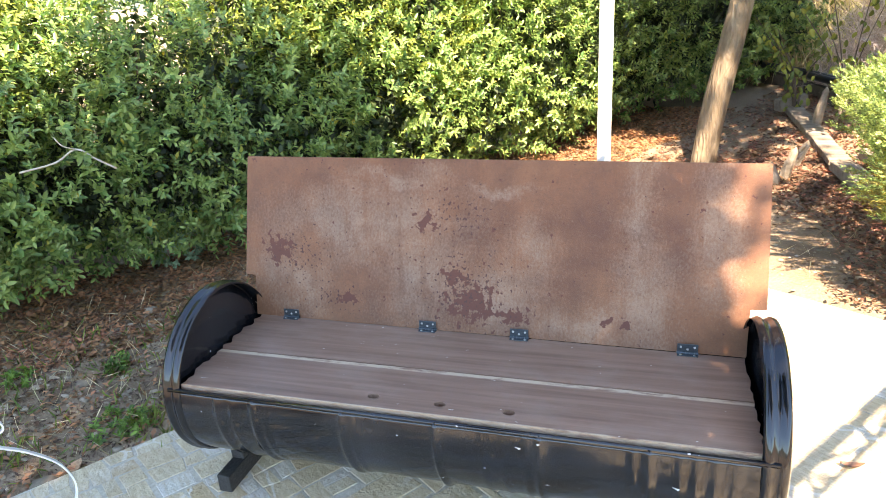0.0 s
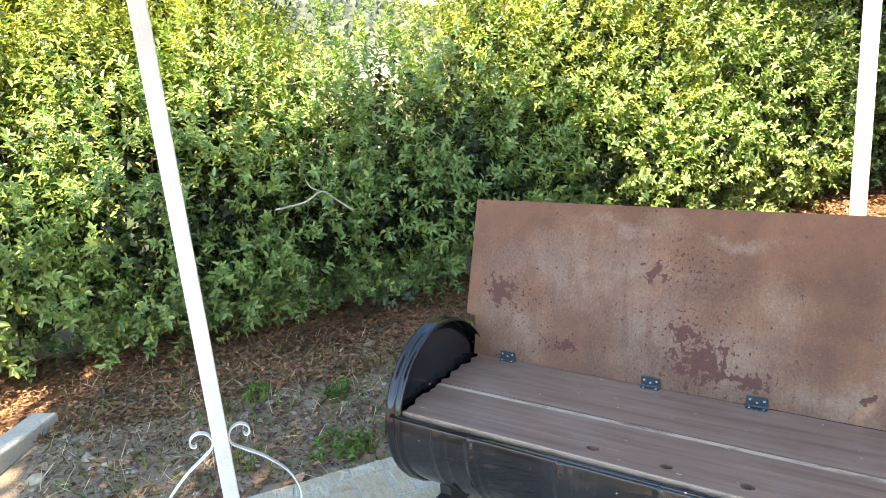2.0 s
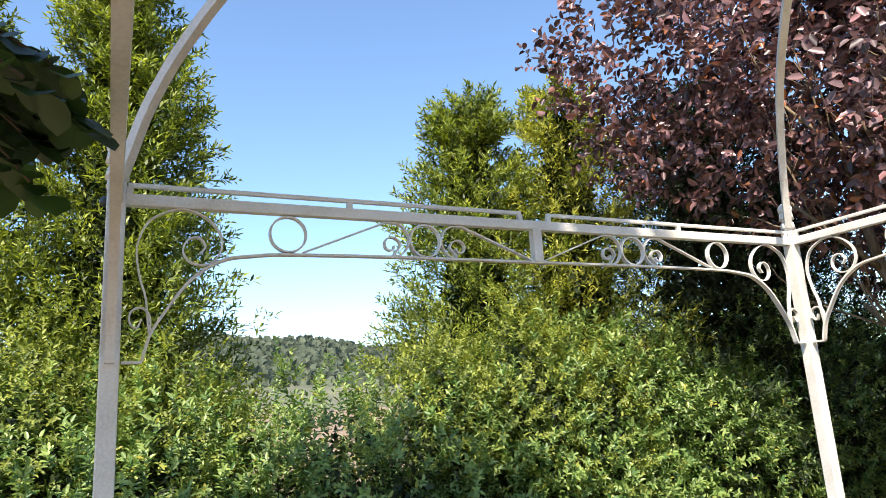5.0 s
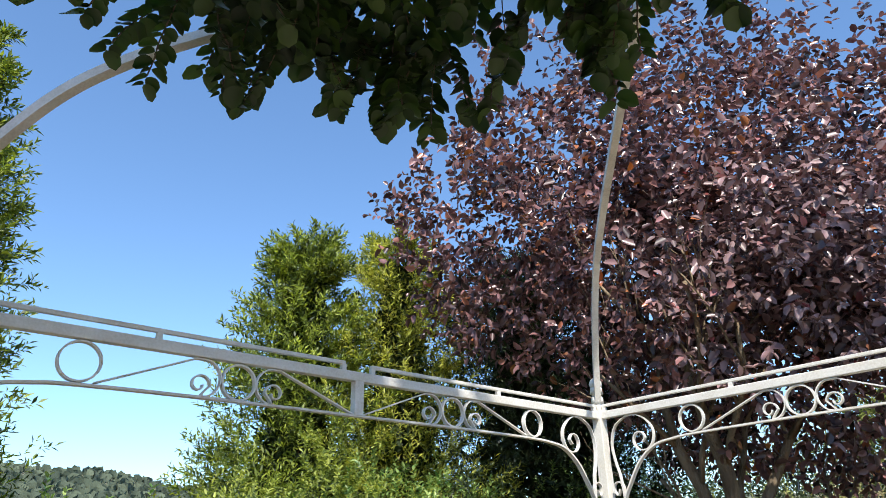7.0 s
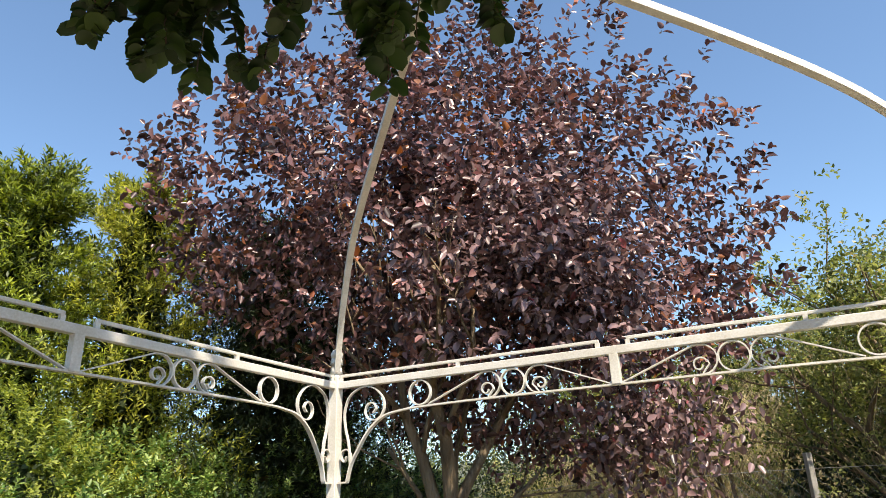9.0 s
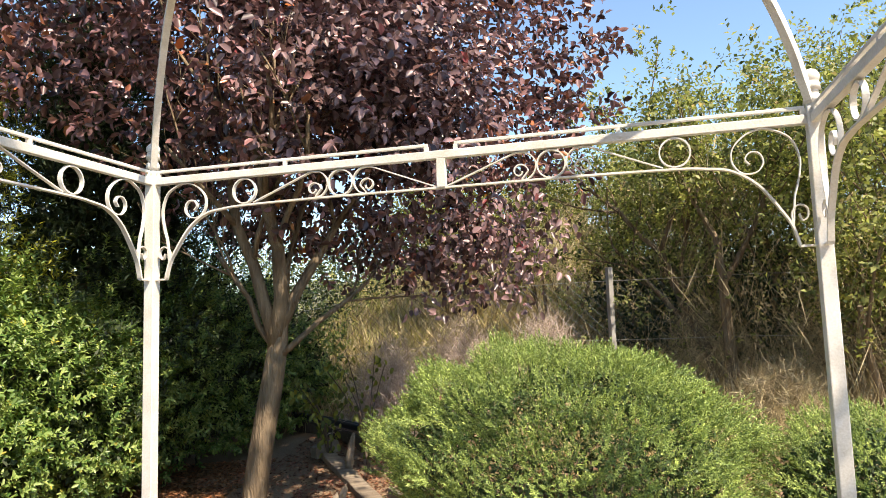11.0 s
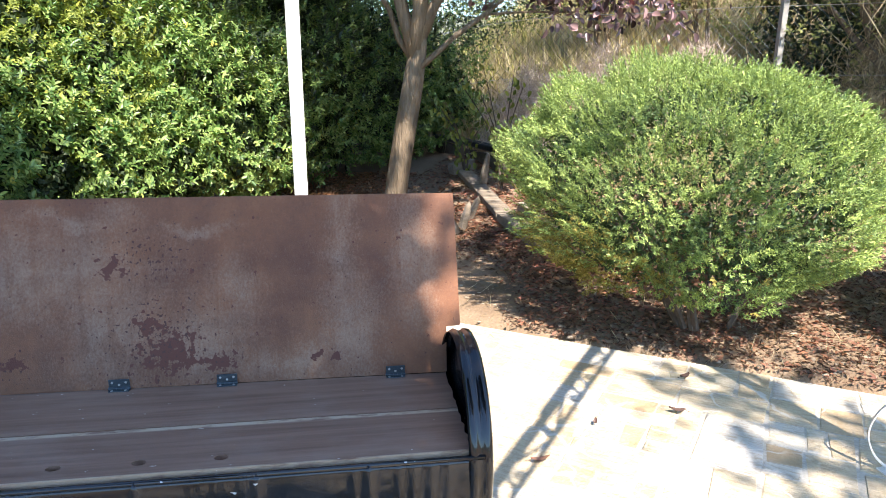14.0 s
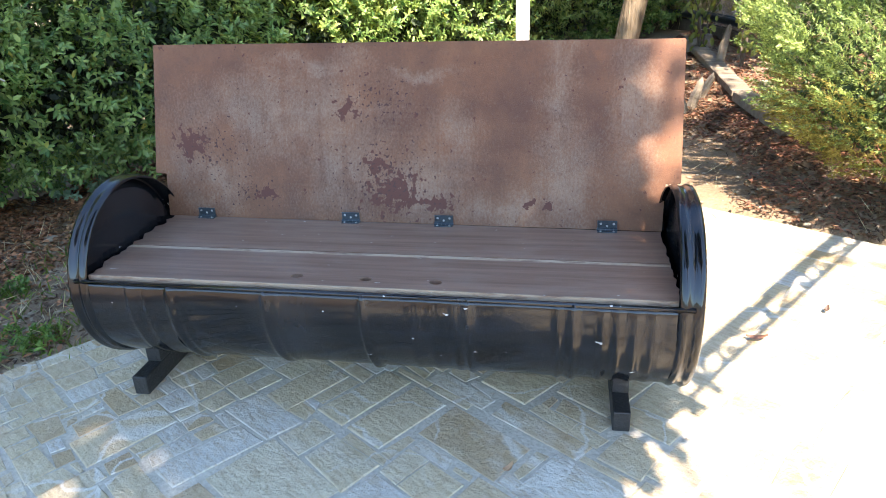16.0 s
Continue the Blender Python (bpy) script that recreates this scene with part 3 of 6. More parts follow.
def build_bench():
    bench = empty("drum_bench")
    tagged(bench, "black oil drum bench with plank seat and rusty panel back", "bench")
    # shell: the front and lower wall of two drums, open above the seat
    a0 = math.asin((SEAT_Z - 0.012 - AXIS_Z) / RADIUS)
    angles = [math.pi - a0 + (math.pi + 2 * a0 + 0.0) * k / 56 for k in range(57)]
    xs, rs = [], []

    def ring(x, r):
        xs.append(x)
        rs.append(r)

    samples = [END_L + (END_R - END_L) * k / 252 for k in range(253)]
    for x in samples:
        r = RADIUS
        for h, tall, half in ((-0.61, 0.010, 0.013), (-0.305, 0.010, 0.014), (0.293, 0.009, 0.013), (0.585, 0.010, 0.012), (-0.009, 0.012, 0.008), (-0.58, 0.004, 0.011), (-0.69, 0.004, 0.012), (-0.745, 0.005, 0.012), (-0.275, 0.004, 0.010), (0.13, 0.003, 0.012), (0.19, 0.003, 0.012), (0.255, 0.004, 0.011), (0.545, 0.006, 0.009), (0.665, 0.0055, 0.010), (0.705, 0.0055, 0.010), (0.752, 0.0055, 0.010), (0.80, 0.004, 0.010)):
            r += tall * math.exp(-((x - h) / half) ** 2)
        ring(x, r)
    bm = bmesh.new()
    rows = []
    for x, r in zip(xs, rs):
        row = []
        for k, a in enumerate(angles):
            dent = 0.003 * noise.noise(Vector((x * 4, a * 2, 1)))
            row.append(bm.verts.new((x, AXIS_Y + (r + dent) * math.cos(a), AXIS_Z + (r + dent) * math.sin(a))))
        rows.append(row)
    for r, s in zip(rows, rows[1:]):
        for k in range(len(angles) - 1):
            bm.faces.new((r[k], r[k + 1], s[k + 1], s[k]))
    shell = part("drum_shell", bm, M_BLACK, bench, "dented black enamelled steel drum wall", True)
    sol = shell.modifiers.new("thickness", "SOLIDIFY")
    sol.thickness = 0.004
    # rolled lip along the cut front edge
    bm = bmesh.new()
    y0 = AXIS_Y - RADIUS * math.cos(a0)
    tube(bm, [(END_L, y0 - 0.002, SEAT_Z - 0.014), (END_R, y0 - 0.002, SEAT_Z - 0.014)], 0.008, 8)
    part("front_lip", bm, M_BLACK, bench, "", True)
    # round ends with rolled chimes
    for sgn in (-1, 1):
        bm = bmesh.new()
        prof = [(0.0, 0.02), (0.17, 0.018), (0.245, 0.02), (0.262, 0.012), (0.268, -0.006), (0.272, -0.012), (0.283, -0.014), (0.294, -0.008), (0.297, 0.004), (0.291, 0.012), (0.289, 0.024), (0.294, 0.030), (0.2965, 0.038), (0.292, 0.046), (0.288, 0.055)]
        seg = 72
        rr = []
        for r, off in prof:
            X = (END_R if sgn > 0 else END_L) + sgn * (0.012 - off)
            r = r + 0.009 if r else r
            if r == 0:
                rr.append([bm.verts.new((X, AXIS_Y, AXIS_Z))])
            else:
                rr.append([bm.verts.new((X, AXIS_Y + r * math.cos(k * math.tau / seg), AXIS_Z + r * math.sin(k * math.tau / seg))) for k in range(seg)])
        for k in range(seg):
            bm.faces.new((rr[0][0], rr[1][k], rr[1][(k + 1) % seg]))
        for r, s in zip(rr[1:], rr[2:]):
            for k in range(seg):
                bm.faces.new((r[k], s[k], s[(k + 1) % seg], r[(k + 1) % seg]))
        end = part("drum_end", bm, M_BLACK, bench, "glossy black round drum end with rolled rim", True)
        so = end.modifiers.new("thickness", "SOLIDIFY")
        so.thickness = 0.003
    # seat boards
    rng = random.Random(9)
    def rear(x):
        return 0.236 - 0.016 * x

    for name, ya, yb, holes in (("front_board", lambda x: -0.262, lambda x: -0.027, (-0.2286, -0.0155, 0.194)), ("rear_board", lambda x: -0.021, rear, ())):
        bm = bmesh.new()
        ea, eb = -0.886, 0.868
        xs2 = [ea + (eb - ea) * k / 20 for k in range(21)]
        loop = [(x, ya(x)) for x in xs2]
        loop += [(eb + rng.uniform(-0.006, 0.004), ya(eb) + (yb(eb) - ya(eb)) * k / 12) for k in range(1, 12)]
        loop += [(x, yb(x)) for x in xs2[::-1]]
        loop += [(ea + rng.uniform(-0.014, 0.012), yb(ea) + (ya(ea) - yb(ea)) * k / 12) for k in range(1, 12)]
        loops = [loop]
        for hx in holes:
            loops.append([(hx + 0.019 * math.cos(k * math.tau / 16), -0.206 - 0.011 * hx + 0.013 * math.sin(k * math.tau / 16)) for k in range(16)])
        top_edges = []
        for lp in loops:
            vs = [bm.verts.new((x, y, SEAT_Z)) for x, y in lp]
            top_edges += [bm.edges.new((vs[k], vs[(k + 1) % len(vs)])) for k in range(len(vs))]
        bmesh.ops.triangle_fill(bm, use_beauty=True, use_dissolve=False, edges=top_edges)
        faces = bm.faces[:]
        got = bmesh.ops.extrude_face_region(bm, geom=faces)
        bmesh.ops.translate(bm, verts=[v for v in got["geom"] if isinstance(v, bmesh.types.BMVert)], vec=(0, 0, -0.022))
        part(name, bm, M_SEAT, bench, "dark brown stained seat plank with worn pale edge")
    # hinges
    for hx in (-0.747, -0.192, 0.144, 0.695):
        bm = bmesh.new()
        hy = rear(hx) - 0.001
        box(bm, (hx - 0.032, hy - 0.022, SEAT_Z), (hx + 0.032, hy - 0.002, SEAT_Z + 0.003), 0.001)
        box(bm, (hx - 0.032, hy - 0.006, SEAT_Z + 0.004), (hx + 0.032, hy - 0.002, SEAT_Z + 0.036), 0.001, Matrix.Translation((0, 0, 0)))
        for k in range(5):
            x0 = hx - 0.033 + k * 0.0134
            tube(bm, [(x0, hy - 0.006, SEAT_Z + 0.005), (x0 + 0.0122, hy - 0.006, SEAT_Z + 0.005)], 0.006, 8)
        hinge = part("hinge", bm, M_HINGE, bench, "small dark steel butt hinge")
        for sx, up in ((-0.021, 0.026), (0.021, 0.026), (0.0, 0.018), (-0.021, 0.0), (0.021, 0.0)):
            bm = bmesh.new()
            spot = Matrix.Translation((hx + sx, hy - 0.0068, SEAT_Z + up)) @ Matrix.Rotation(math.pi / 2, 4, "X") if up else Matrix.Translation((hx + sx, hy - 0.0165, SEAT_Z + 0.0036))
            bmesh.ops.create_cone(bm, cap_ends=True, segments=10, radius1=0.0042, radius2=0.0034, depth=0.002, matrix=spot)
            part("screw", bm, M_WIRE, hinge)
    # back panel, leaning back, notched round the ends
    lean = math.atan2(0.147, 0.596)
    high = 0.614
    out = [(-0.905, 0.0), (0.872, 0.0), (0.872, 0.158), (0.922, 0.158), (0.908, high - 0.002), (-0.928, high + 0.003), (-0.950, 0.158), (-0.905, 0.158)]
    bm = bmesh.new()
    lo = [bm.verts.new((x, 0, z)) for x, z in out]
    hi = [bm.verts.new((x, 0.03, z)) for x, z in out]
    bm.faces.new(lo)
    bm.faces.new(hi[::-1])
    for k in range(len(out)):
        j = (k + 1) % len(out)
        bm.faces.new((lo[k], hi[k], hi[j], lo[j]))
    bmesh.ops.bevel(bm, geom=[e for e in bm.edges], offset=0.002, segments=2, affect="EDGES")
    back = part("back_panel", bm, M_RUST, bench, "tall rust brown panel with worn grey patches")
    back.matrix_basis = Matrix.Translation((0, 0.2365, SEAT_Z)) @ Matrix.Rotation(-0.012, 4, "Z") @ Matrix.Rotation(-lean, 4, "X")
    # feet
    for x in (-0.855, 0.745):
        bm = bmesh.new()
        box(bm, (x - 0.026, -0.20, 0.0), (x + 0.026, -0.03, 0.07), 0.004)
        box(bm, (x - 0.026, -0.10, 0.07), (x + 0.026, -0.02, 0.20), 0.004)
        box(bm, (x - 0.026, -0.03, 0.0), (x + 0.026, 0.16, 0.075), 0.004)
        box(bm, (x - 0.026, 0.04, 0.07), (x + 0.026, 0.11, 0.20), 0.004)
        part("leg", bm, M_LEG, bench, "black painted timber foot")
    return bench


build_bench()


# ---- gazebo ----
Z_LOW, Z_UP, Z_BRACKET = 2.265, 2.428, 1.930


def arc(cx, cz, r, a, b, n=14):
    return [(cx + r * math.cos(a + (b - a) * k / n), cz + r * math.sin(a + (b - a) * k / n)) for k in range(n + 1)]


def spiral(cx, cz, r0, r1, a, turns, n=40):
    return [(cx + (r0 + (r1 - r0) * k / n) * math.cos(a + turns * math.tau * k / n), cz + (r0 + (r1 - r0) * k / n) * math.sin(a + turns * math.tau * k / n)) for k in range(n + 1)]


def build_beam(parent, m):
    """One side of the gazebo, from post to post along local x, at its true height."""
    half = SIDE / 2
    bm = bmesh.new()
    box(bm, (0.02, -0.016, Z_UP - 0.036), (SIDE - 0.02, 0.016, Z_UP), 0.003)
    rail = part("beam", bm, M_WHITE, parent, "white steel tube beam")
    rail.matrix_basis = m

    def sub(name, bm):
        part(name, bm, M_WHITE, rail)

    for a, b in ((0.03, half - 0.06), (half + 0.06, SIDE - 0.03)):
        bm = bmesh.new()
        box(bm, (a, -0.008, Z_UP + 0.022), (b, 0.008, Z_UP + 0.036), 0.002)
        for x in (a + 0.006, (a + b) / 2, b - 0.006):
            box(bm, (x - 0.009, -0.008, Z_UP), (x + 0.009, 0.008, Z_UP + 0.023))
        sub("top_rail", bm)
    bm = bmesh.new()
    box(bm, (half - 0.02, -0.016, Z_LOW), (half + 0.02, 0.016, Z_UP - 0.034), 0.003)
    sub("middle_post", bm)
    for mirror in (False, True):
        def xf(p):
            return (SIDE - p[0], 0, p[1]) if mirror else (p[0], 0, p[1])

        def bar(name, pts, wide=0.02, thick=0.006):
            bm = bmesh.new()
            strip(bm, [xf(p) for p in pts], (0, 1, 0), wide, thick)
            sub(name, bm)

        low = spline([(half, 0, Z_LOW), (0.9, 0, Z_LOW), (0.52, 0, Z_LOW - 0.005), (0.40, 0, Z_LOW - 0.013), (0.30, 0, Z_LOW - 0.032), (0.21, 0, Z_LOW - 0.095), (0.135, 0, Z_LOW - 0.20), (0.102, 0, Z_LOW - 0.26), (0.082, 0, Z_BRACKET)], 7)
        bar("lower_rail", [(p.x, p.z) for p in low] + [(0.03, Z_BRACKET)], 0.024, 0.008)
        top = Z_UP - 0.038
        rad = (top - Z_LOW) / 2 - 0.004
        mid = (top + Z_LOW) / 2
        for cx in (0.507, 0.995):
            bm = bmesh.new()
            strip(bm, [xf(p) for p in arc(cx, mid, rad, 0, math.tau, 32)], (0, 1, 0), 0.02, 0.006)
            bmesh.ops.remove_doubles(bm, verts=bm.verts[:], dist=0.0005)
            sub("ring", bm)
        # pair of volutes that clasp the second ring, with their straight tails
        for s, foot in ((-1, 0.555), (1, half - 0.02)):
            cx = 0.995 + s * 2.05 * rad
            if s < 0:
                body = spiral(cx - 0.012, mid - 0.022, 0.010, 0.036, 0.0, -1.0, 24)
                curve = body + [(cx - 0.004, mid - 0.058), (cx + 0.03, mid - 0.05), (cx + 0.055, mid - 0.015), (cx + 0.052, mid + 0.025), (cx + 0.02, top - 0.006), (cx - 0.03, top - 0.003)]
            else:
                body = [(2 * cx - p[0], p[1]) for p in spiral(cx - 0.012, mid - 0.022, 0.010, 0.036, 0.0, -1.0, 24)]
                curve = body + [(cx + 0.004, mid - 0.058), (cx - 0.03, mid - 0.05), (cx - 0.055, mid - 0.015), (cx - 0.052, mid + 0.025), (cx - 0.02, top - 0.006), (cx + 0.03, top - 0.003)]
            tail = [(foot, Z_LOW + 0.004)]
            smooth = spline([(p[0], 0, p[1]) for p in curve[24:]], 4)
            bar("volute", curve[:24] + [(p.x, p.z) for p in smooth] + tail, 0.018, 0.005)
        # large hook in the corner bracket
        hook = spline([(a, 0, Z_LOW + b) for a, b in ((0.078, -0.212), (0.066, -0.238), (0.048, -0.222), (0.050, -0.190), (0.078, -0.178), (0.101, -0.205), (0.100, -0.255), (0.088, -0.150), (0.070, -0.085), (0.060, 0.0), (0.085, 0.075), (0.135, 0.112), (0.19, top - Z_LOW), (0.25, 0.105), (0.295, 0.055), (0.298, 0.0), (0.265, -0.042), (0.215, -0.042), (0.188, -0.008), (0.200, 0.030), (0.232, 0.038), (0.252, 0.012), (0.236, -0.010))], 6)
        bar("hook", [(p.x, p.z) for p in hook], 0.018, 0.005)
    return rail


def build_gazebo():
    gz = empty("gazebo")
    tagged(gz, "white painted wrought iron gazebo with scrollwork beams and arched roof ribs", "gazebo")
    corners = [plan(0, 0), plan(SIDE, 0), plan(SIDE, -SIDE), plan(0, -SIDE)]
    # outward quarter of each corner, as the two beam directions leave it
    for k, c in enumerate(corners):
        bm = bmesh.new()
        box(bm, (-0.026, -0.026, 0.006), (0.026, 0.026, Z_UP + 0.03), 0.004)
        post = part("post", bm, M_WHITE, gz, "square white steel post")
        inward = Matrix.Rotation(TURN - k * math.pi / 2, 4, "Z")
        post.matrix_basis = Matrix.Translation(c) @ inward
        bm = bmesh.new()
        box(bm, (-0.135, -0.135, 0.0), (0.135, 0.135, 0.008), 0.002, Matrix.Rotation(math.pi / 4, 4, "Z"))
        part("base_plate", bm, M_WHITE, post)
        for bx, by in ((0.0, -0.13), (0.13, 0.0), (-0.13, 0.0), (0.0, 0.13)):
            bm = bmesh.new()
            bmesh.ops.create_cone(bm, cap_ends=True, segments=6, radius1=0.012, radius2=0.012, depth=0.012, matrix=Matrix.Translation((bx, by, 0.013)))
            part("bolt", bm, M_HINGE, post)
        bm = bmesh.new()
        bmesh.ops.create_uvsphere(bm, u_segments=16, v_segments=10, radius=0.033, matrix=Matrix.Translation((0, 0, Z_UP + 0.145)))
        for z, r in ((0.03, 0.03), (0.06, 0.034), (0.09, 0.026), (0.11, 0.034)):
            bmesh.ops.create_cone(bm, cap_ends=True, segments=16, radius1=r, radius2=r * 0.85, depth=0.032, matrix=Matrix.Translation((0, 0, Z_UP + z)))
        part("finial", bm, M_WHITE, post, "", True)
        for way in (((1, 0), (-1, 0)) if k in (0, 3) else ((0, 1), (0, -1))):
            w = Vector((way[0], way[1], 0))
            n = Vector((-way[1], way[0], 0))
            pts = [(0.078, 0.448), (0.086, 0.440), (0.097, 0.450), (0.092, 0.474), (0.066, 0.487), (0.038, 0.474), (0.028, 0.445), (0.036, 0.418), (0.07, 0.390), (0.14, 0.335), (0.21, 0.25), (0.235, 0.15), (0.20, 0.055), (0.13, 0.012), (0.065, 0.028), (0.034, 0.075), (0.048, 0.125), (0.092, 0.146), (0.136, 0.126), (0.140, 0.088), (0.114, 0.070), (0.096, 0.084), (0.103, 0.098)]
            bm = bmesh.new()
            strip(bm, [w * p.x + Vector((0, 0, p.z)) for p in spline([(a, 0, b) for a, b in pts], 6)], n, 0.018, 0.005)
            part("base_scroll", bm, M_WHITE, post)
    bm = bmesh.new()
    bmesh.ops.create_uvsphere(bm, u_segments=12, v_segments=8, radius=0.016, matrix=Matrix.Translation(corners[3] + Vector((-0.036, -0.012, Z_UP - 0.02))))
    part("end_cap", bm, M_HINGE, gz, "round black plastic cap on the post", True)
    for k in range(4):
        a = corners[k]
        m = Matrix.Translation(a) @ Matrix.Rotation(TURN - k * math.pi / 2, 4, "Z")
        build_beam(gz, m)
    # ribs from the posts to the crown
    mid = plan(SIDE / 2, -SIDE / 2)
    prof = [(0.0, 2.45), (0.022, 2.55), (0.05, 2.675), (0.10, 2.825), (0.175, 2.985), (0.25, 3.08), (0.34, 3.15), (0.46, 3.215), (0.62, 3.285), (0.80, 3.355), (0.985, 3.42)]
    for c in corners:
        bm = bmesh.new()
        pts = spline([c.lerp(mid, s) * 1.0 + Vector((0, 0, z)) for s, z in prof], 6)
        n = (mid - c).cross(Vector((0, 0, 1))).normalized()
        strip(bm, pts, n, 0.03, 0.03)
        part("roof_rib", bm, M_WHITE, gz, "curved cream roof rib")
    bm = bmesh.new()
    bmesh.ops.create_cone(bm, cap_ends=True, segments=24, radius1=0.06, radius2=0.06, depth=0.05, matrix=Matrix.Translation((mid.x, mid.y, 3.42)))
    part("crown_ring", bm, M_WHITE, gz)


build_gazebo()


# ---- plants ----
def blob_leaves(rng, n, center, radii, shell=0.55, lump=0.18):
    """Points in the outer shell of a lumpy ellipsoid, with outward ways."""
    d = rand_dirs(rng, n)
    k = 1 + lump * (np.sin(d[:, 0] * 5 + center[0] * 3) * np.cos(d[:, 1] * 6 + center[1]) + 0.6 * np.sin(d[:, 2] * 9 + d[:, 0] * 7))
    r = (1 - shell * rng.random(n) ** 1.6) * k
    p = np.array(center) + d * np.array(radii) * r[:, None]
    out = unit(d / np.array(radii))
    return p, out


def build_shrub(name, spots, count, size, material, label, category, group="", seed=1, up=0.5, width=0.44, each=9, stem=0.085, hole=-1.75, rear=None, floor=0.10, shoots=True, core=0):
    """A shrub of leafy shoots. spots: list of (center, radii)."""
    rng = np.random.default_rng(seed)
    top = empty(name)
    tagged(top, label, category, group)
    area = np.array([r[0] * r[2] + r[1] * r[2] + r[0] * r[1] for _, r in spots])
    P, O = [], []
    for (c, r), a in zip(spots, area / area.sum()):
        p, o = blob_leaves(rng, int(count * a / each), c, r, 0.32)
        P.append(p)
        O.append(o)
    P, O = np.concatenate(P), np.concatenate(O)
    gz = ground_z(P[:, 0], P[:, 1])
    gap = np.sin(P[:, 0] * 4.3 + P[:, 2] * 5.7) + np.sin(P[:, 1] * 5.1 - P[:, 2] * 4.4) + np.sin(P[:, 0] * 9 + P[:, 1] * 8)
    ok = (P[:, 2] > gz + floor) & (gap + rng.normal(size=len(P)) * 0.6 > hole)
    if rear is not None:
        # nothing grows on the dark lower rear side
        ru = (P[:, 0] - CORNER.x) * UDIR.x + (P[:, 1] - CORNER.y) * UDIR.y
        ok &= (ru > rear) | (P[:, 2] > gz + 1.35)
    P, O = P[ok], O[ok]
    way = unit(O * 0.9 + rand_dirs(rng, len(P)) * 0.55 + np.array([0, 0, up]))
    C, A, F = sprigs(rng, P, way, each, stem)
    # shoots that stand up out of the top
    tall = np.where(O[:, 2] > 0.75)[0][:: 9] if shoots else []
    for h in range(1, 4 if shoots else 1):
        c, a, f = sprigs(rng, P[tall] + np.array([0, 0, 0.06 * h]), unit(rand_dirs(rng, len(tall)) * 0.25 + np.array([0, 0, 1])), 6, 0.08, 0.8)
        C, A, F = np.concatenate([C, c]), np.concatenate([A, a]), np.concatenate([F, f])
    tagged(leaves("foliage", C, A, F, size, size * width, material, top, rng=rng), kind="stuff")
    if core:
        # inside leaves coloured near-black to deepen the shade between the shoots
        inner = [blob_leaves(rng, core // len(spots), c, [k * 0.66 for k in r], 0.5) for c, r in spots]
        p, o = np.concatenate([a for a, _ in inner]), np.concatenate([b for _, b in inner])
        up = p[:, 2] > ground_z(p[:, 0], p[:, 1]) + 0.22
        tagged(leaves("inner_foliage", p[up], rand_dirs(rng, int(up.sum())), rand_dirs(rng, int(up.sum())), 0.06, 0.034, M_SHADEDARK, top, rng=rng, needle=True), kind="stuff")
    if not shoots:
        return top
    r2 = random.Random(seed)
    for c, r in spots[::2]:
        g = float(ground_z(np.array(c[0]), np.array(c[1])))
        for _ in range(2):
            bm = bmesh.new()
            a = r2.uniform(0, math.tau)
            tip = Vector((c[0] + r[0] * 0.55 * math.cos(a), c[1] + r[1] * 0.55 * math.sin(a), c[2] + r[2] * r2.uniform(0.1, 0.5)))
            base = Vector((c[0] - 0.2 + 0.2 * math.cos(a), c[1] + 0.1 + 0.2 * math.sin(a), g - 0.05))
            bend = base.lerp(tip, 0.5) + Vector((r2.uniform(-0.1, 0.1), r2.uniform(-0.1, 0.1), 0.1))
            tube(bm, spline([base, bend, tip], 4), [0.018 - 0.0018 * k for k in range(9)], 5)
            part("stem", bm, M_TWIG, top)
    return top


def build_hedge():
    rng = random.Random(5)
    k = 0
    v = -4.6
    while v < 4.2:
        spots = []
        for j in range(3):
            vv = v + j * 0.32
            h = 1.05 + 0.12 * math.sin(vv * 2.3) - 0.20 * math.exp(-((vv + 2.0) / 0.45) ** 2)
            u = -2.55 + rng.uniform(-0.1, 0.1)
            if vv > 2.5:
                u += (vv - 2.5) * 0.25
            p = plan(u, vv)
            g = float(ground_z(np.array(p.x), np.array(p.y)))
            spots.append(((p.x, p.y, g + h + rng.uniform(-0.05, 0.05)), (0.78, 0.78, h * 0.98)))
            q = plan(u + 0.28, vv + 0.1)
            spots.append(((q.x, q.y, g + 0.70), (0.52, 0.52, 0.62)))
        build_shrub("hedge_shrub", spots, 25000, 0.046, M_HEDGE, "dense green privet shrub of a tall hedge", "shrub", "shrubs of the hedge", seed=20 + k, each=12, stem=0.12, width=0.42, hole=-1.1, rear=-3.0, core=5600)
        k += 1
        v += 0.96


build_hedge()

for k, (x, y, h) in enumerate(((-4.4, 0.1, 2.35), (-3.95, 0.75, 2.45), (-3.45, 1.4, 2.15), (-2.35, 2.95, 2.35), (-1.85, 3.35, 2.55), (-1.45, 3.65, 2.15))):
    g = float(ground_z(np.array(x), np.array(y)))
    build_shrub("golden_shrub", [((x, y, g + h * 0.66), (0.55, 0.55, h * 0.34)), ((x + 0.2, y - 0.25, g + h * 0.6), (0.42, 0.42, h * 0.33))], 11500, 0.036, M_GOLD, "yellow-green shrub with upright young shoots behind the hedge", "shrub", "golden shrubs behind the hedge", seed=220 + k, each=11, stem=0.13, width=0.42, hole=-1.2, core=1500)


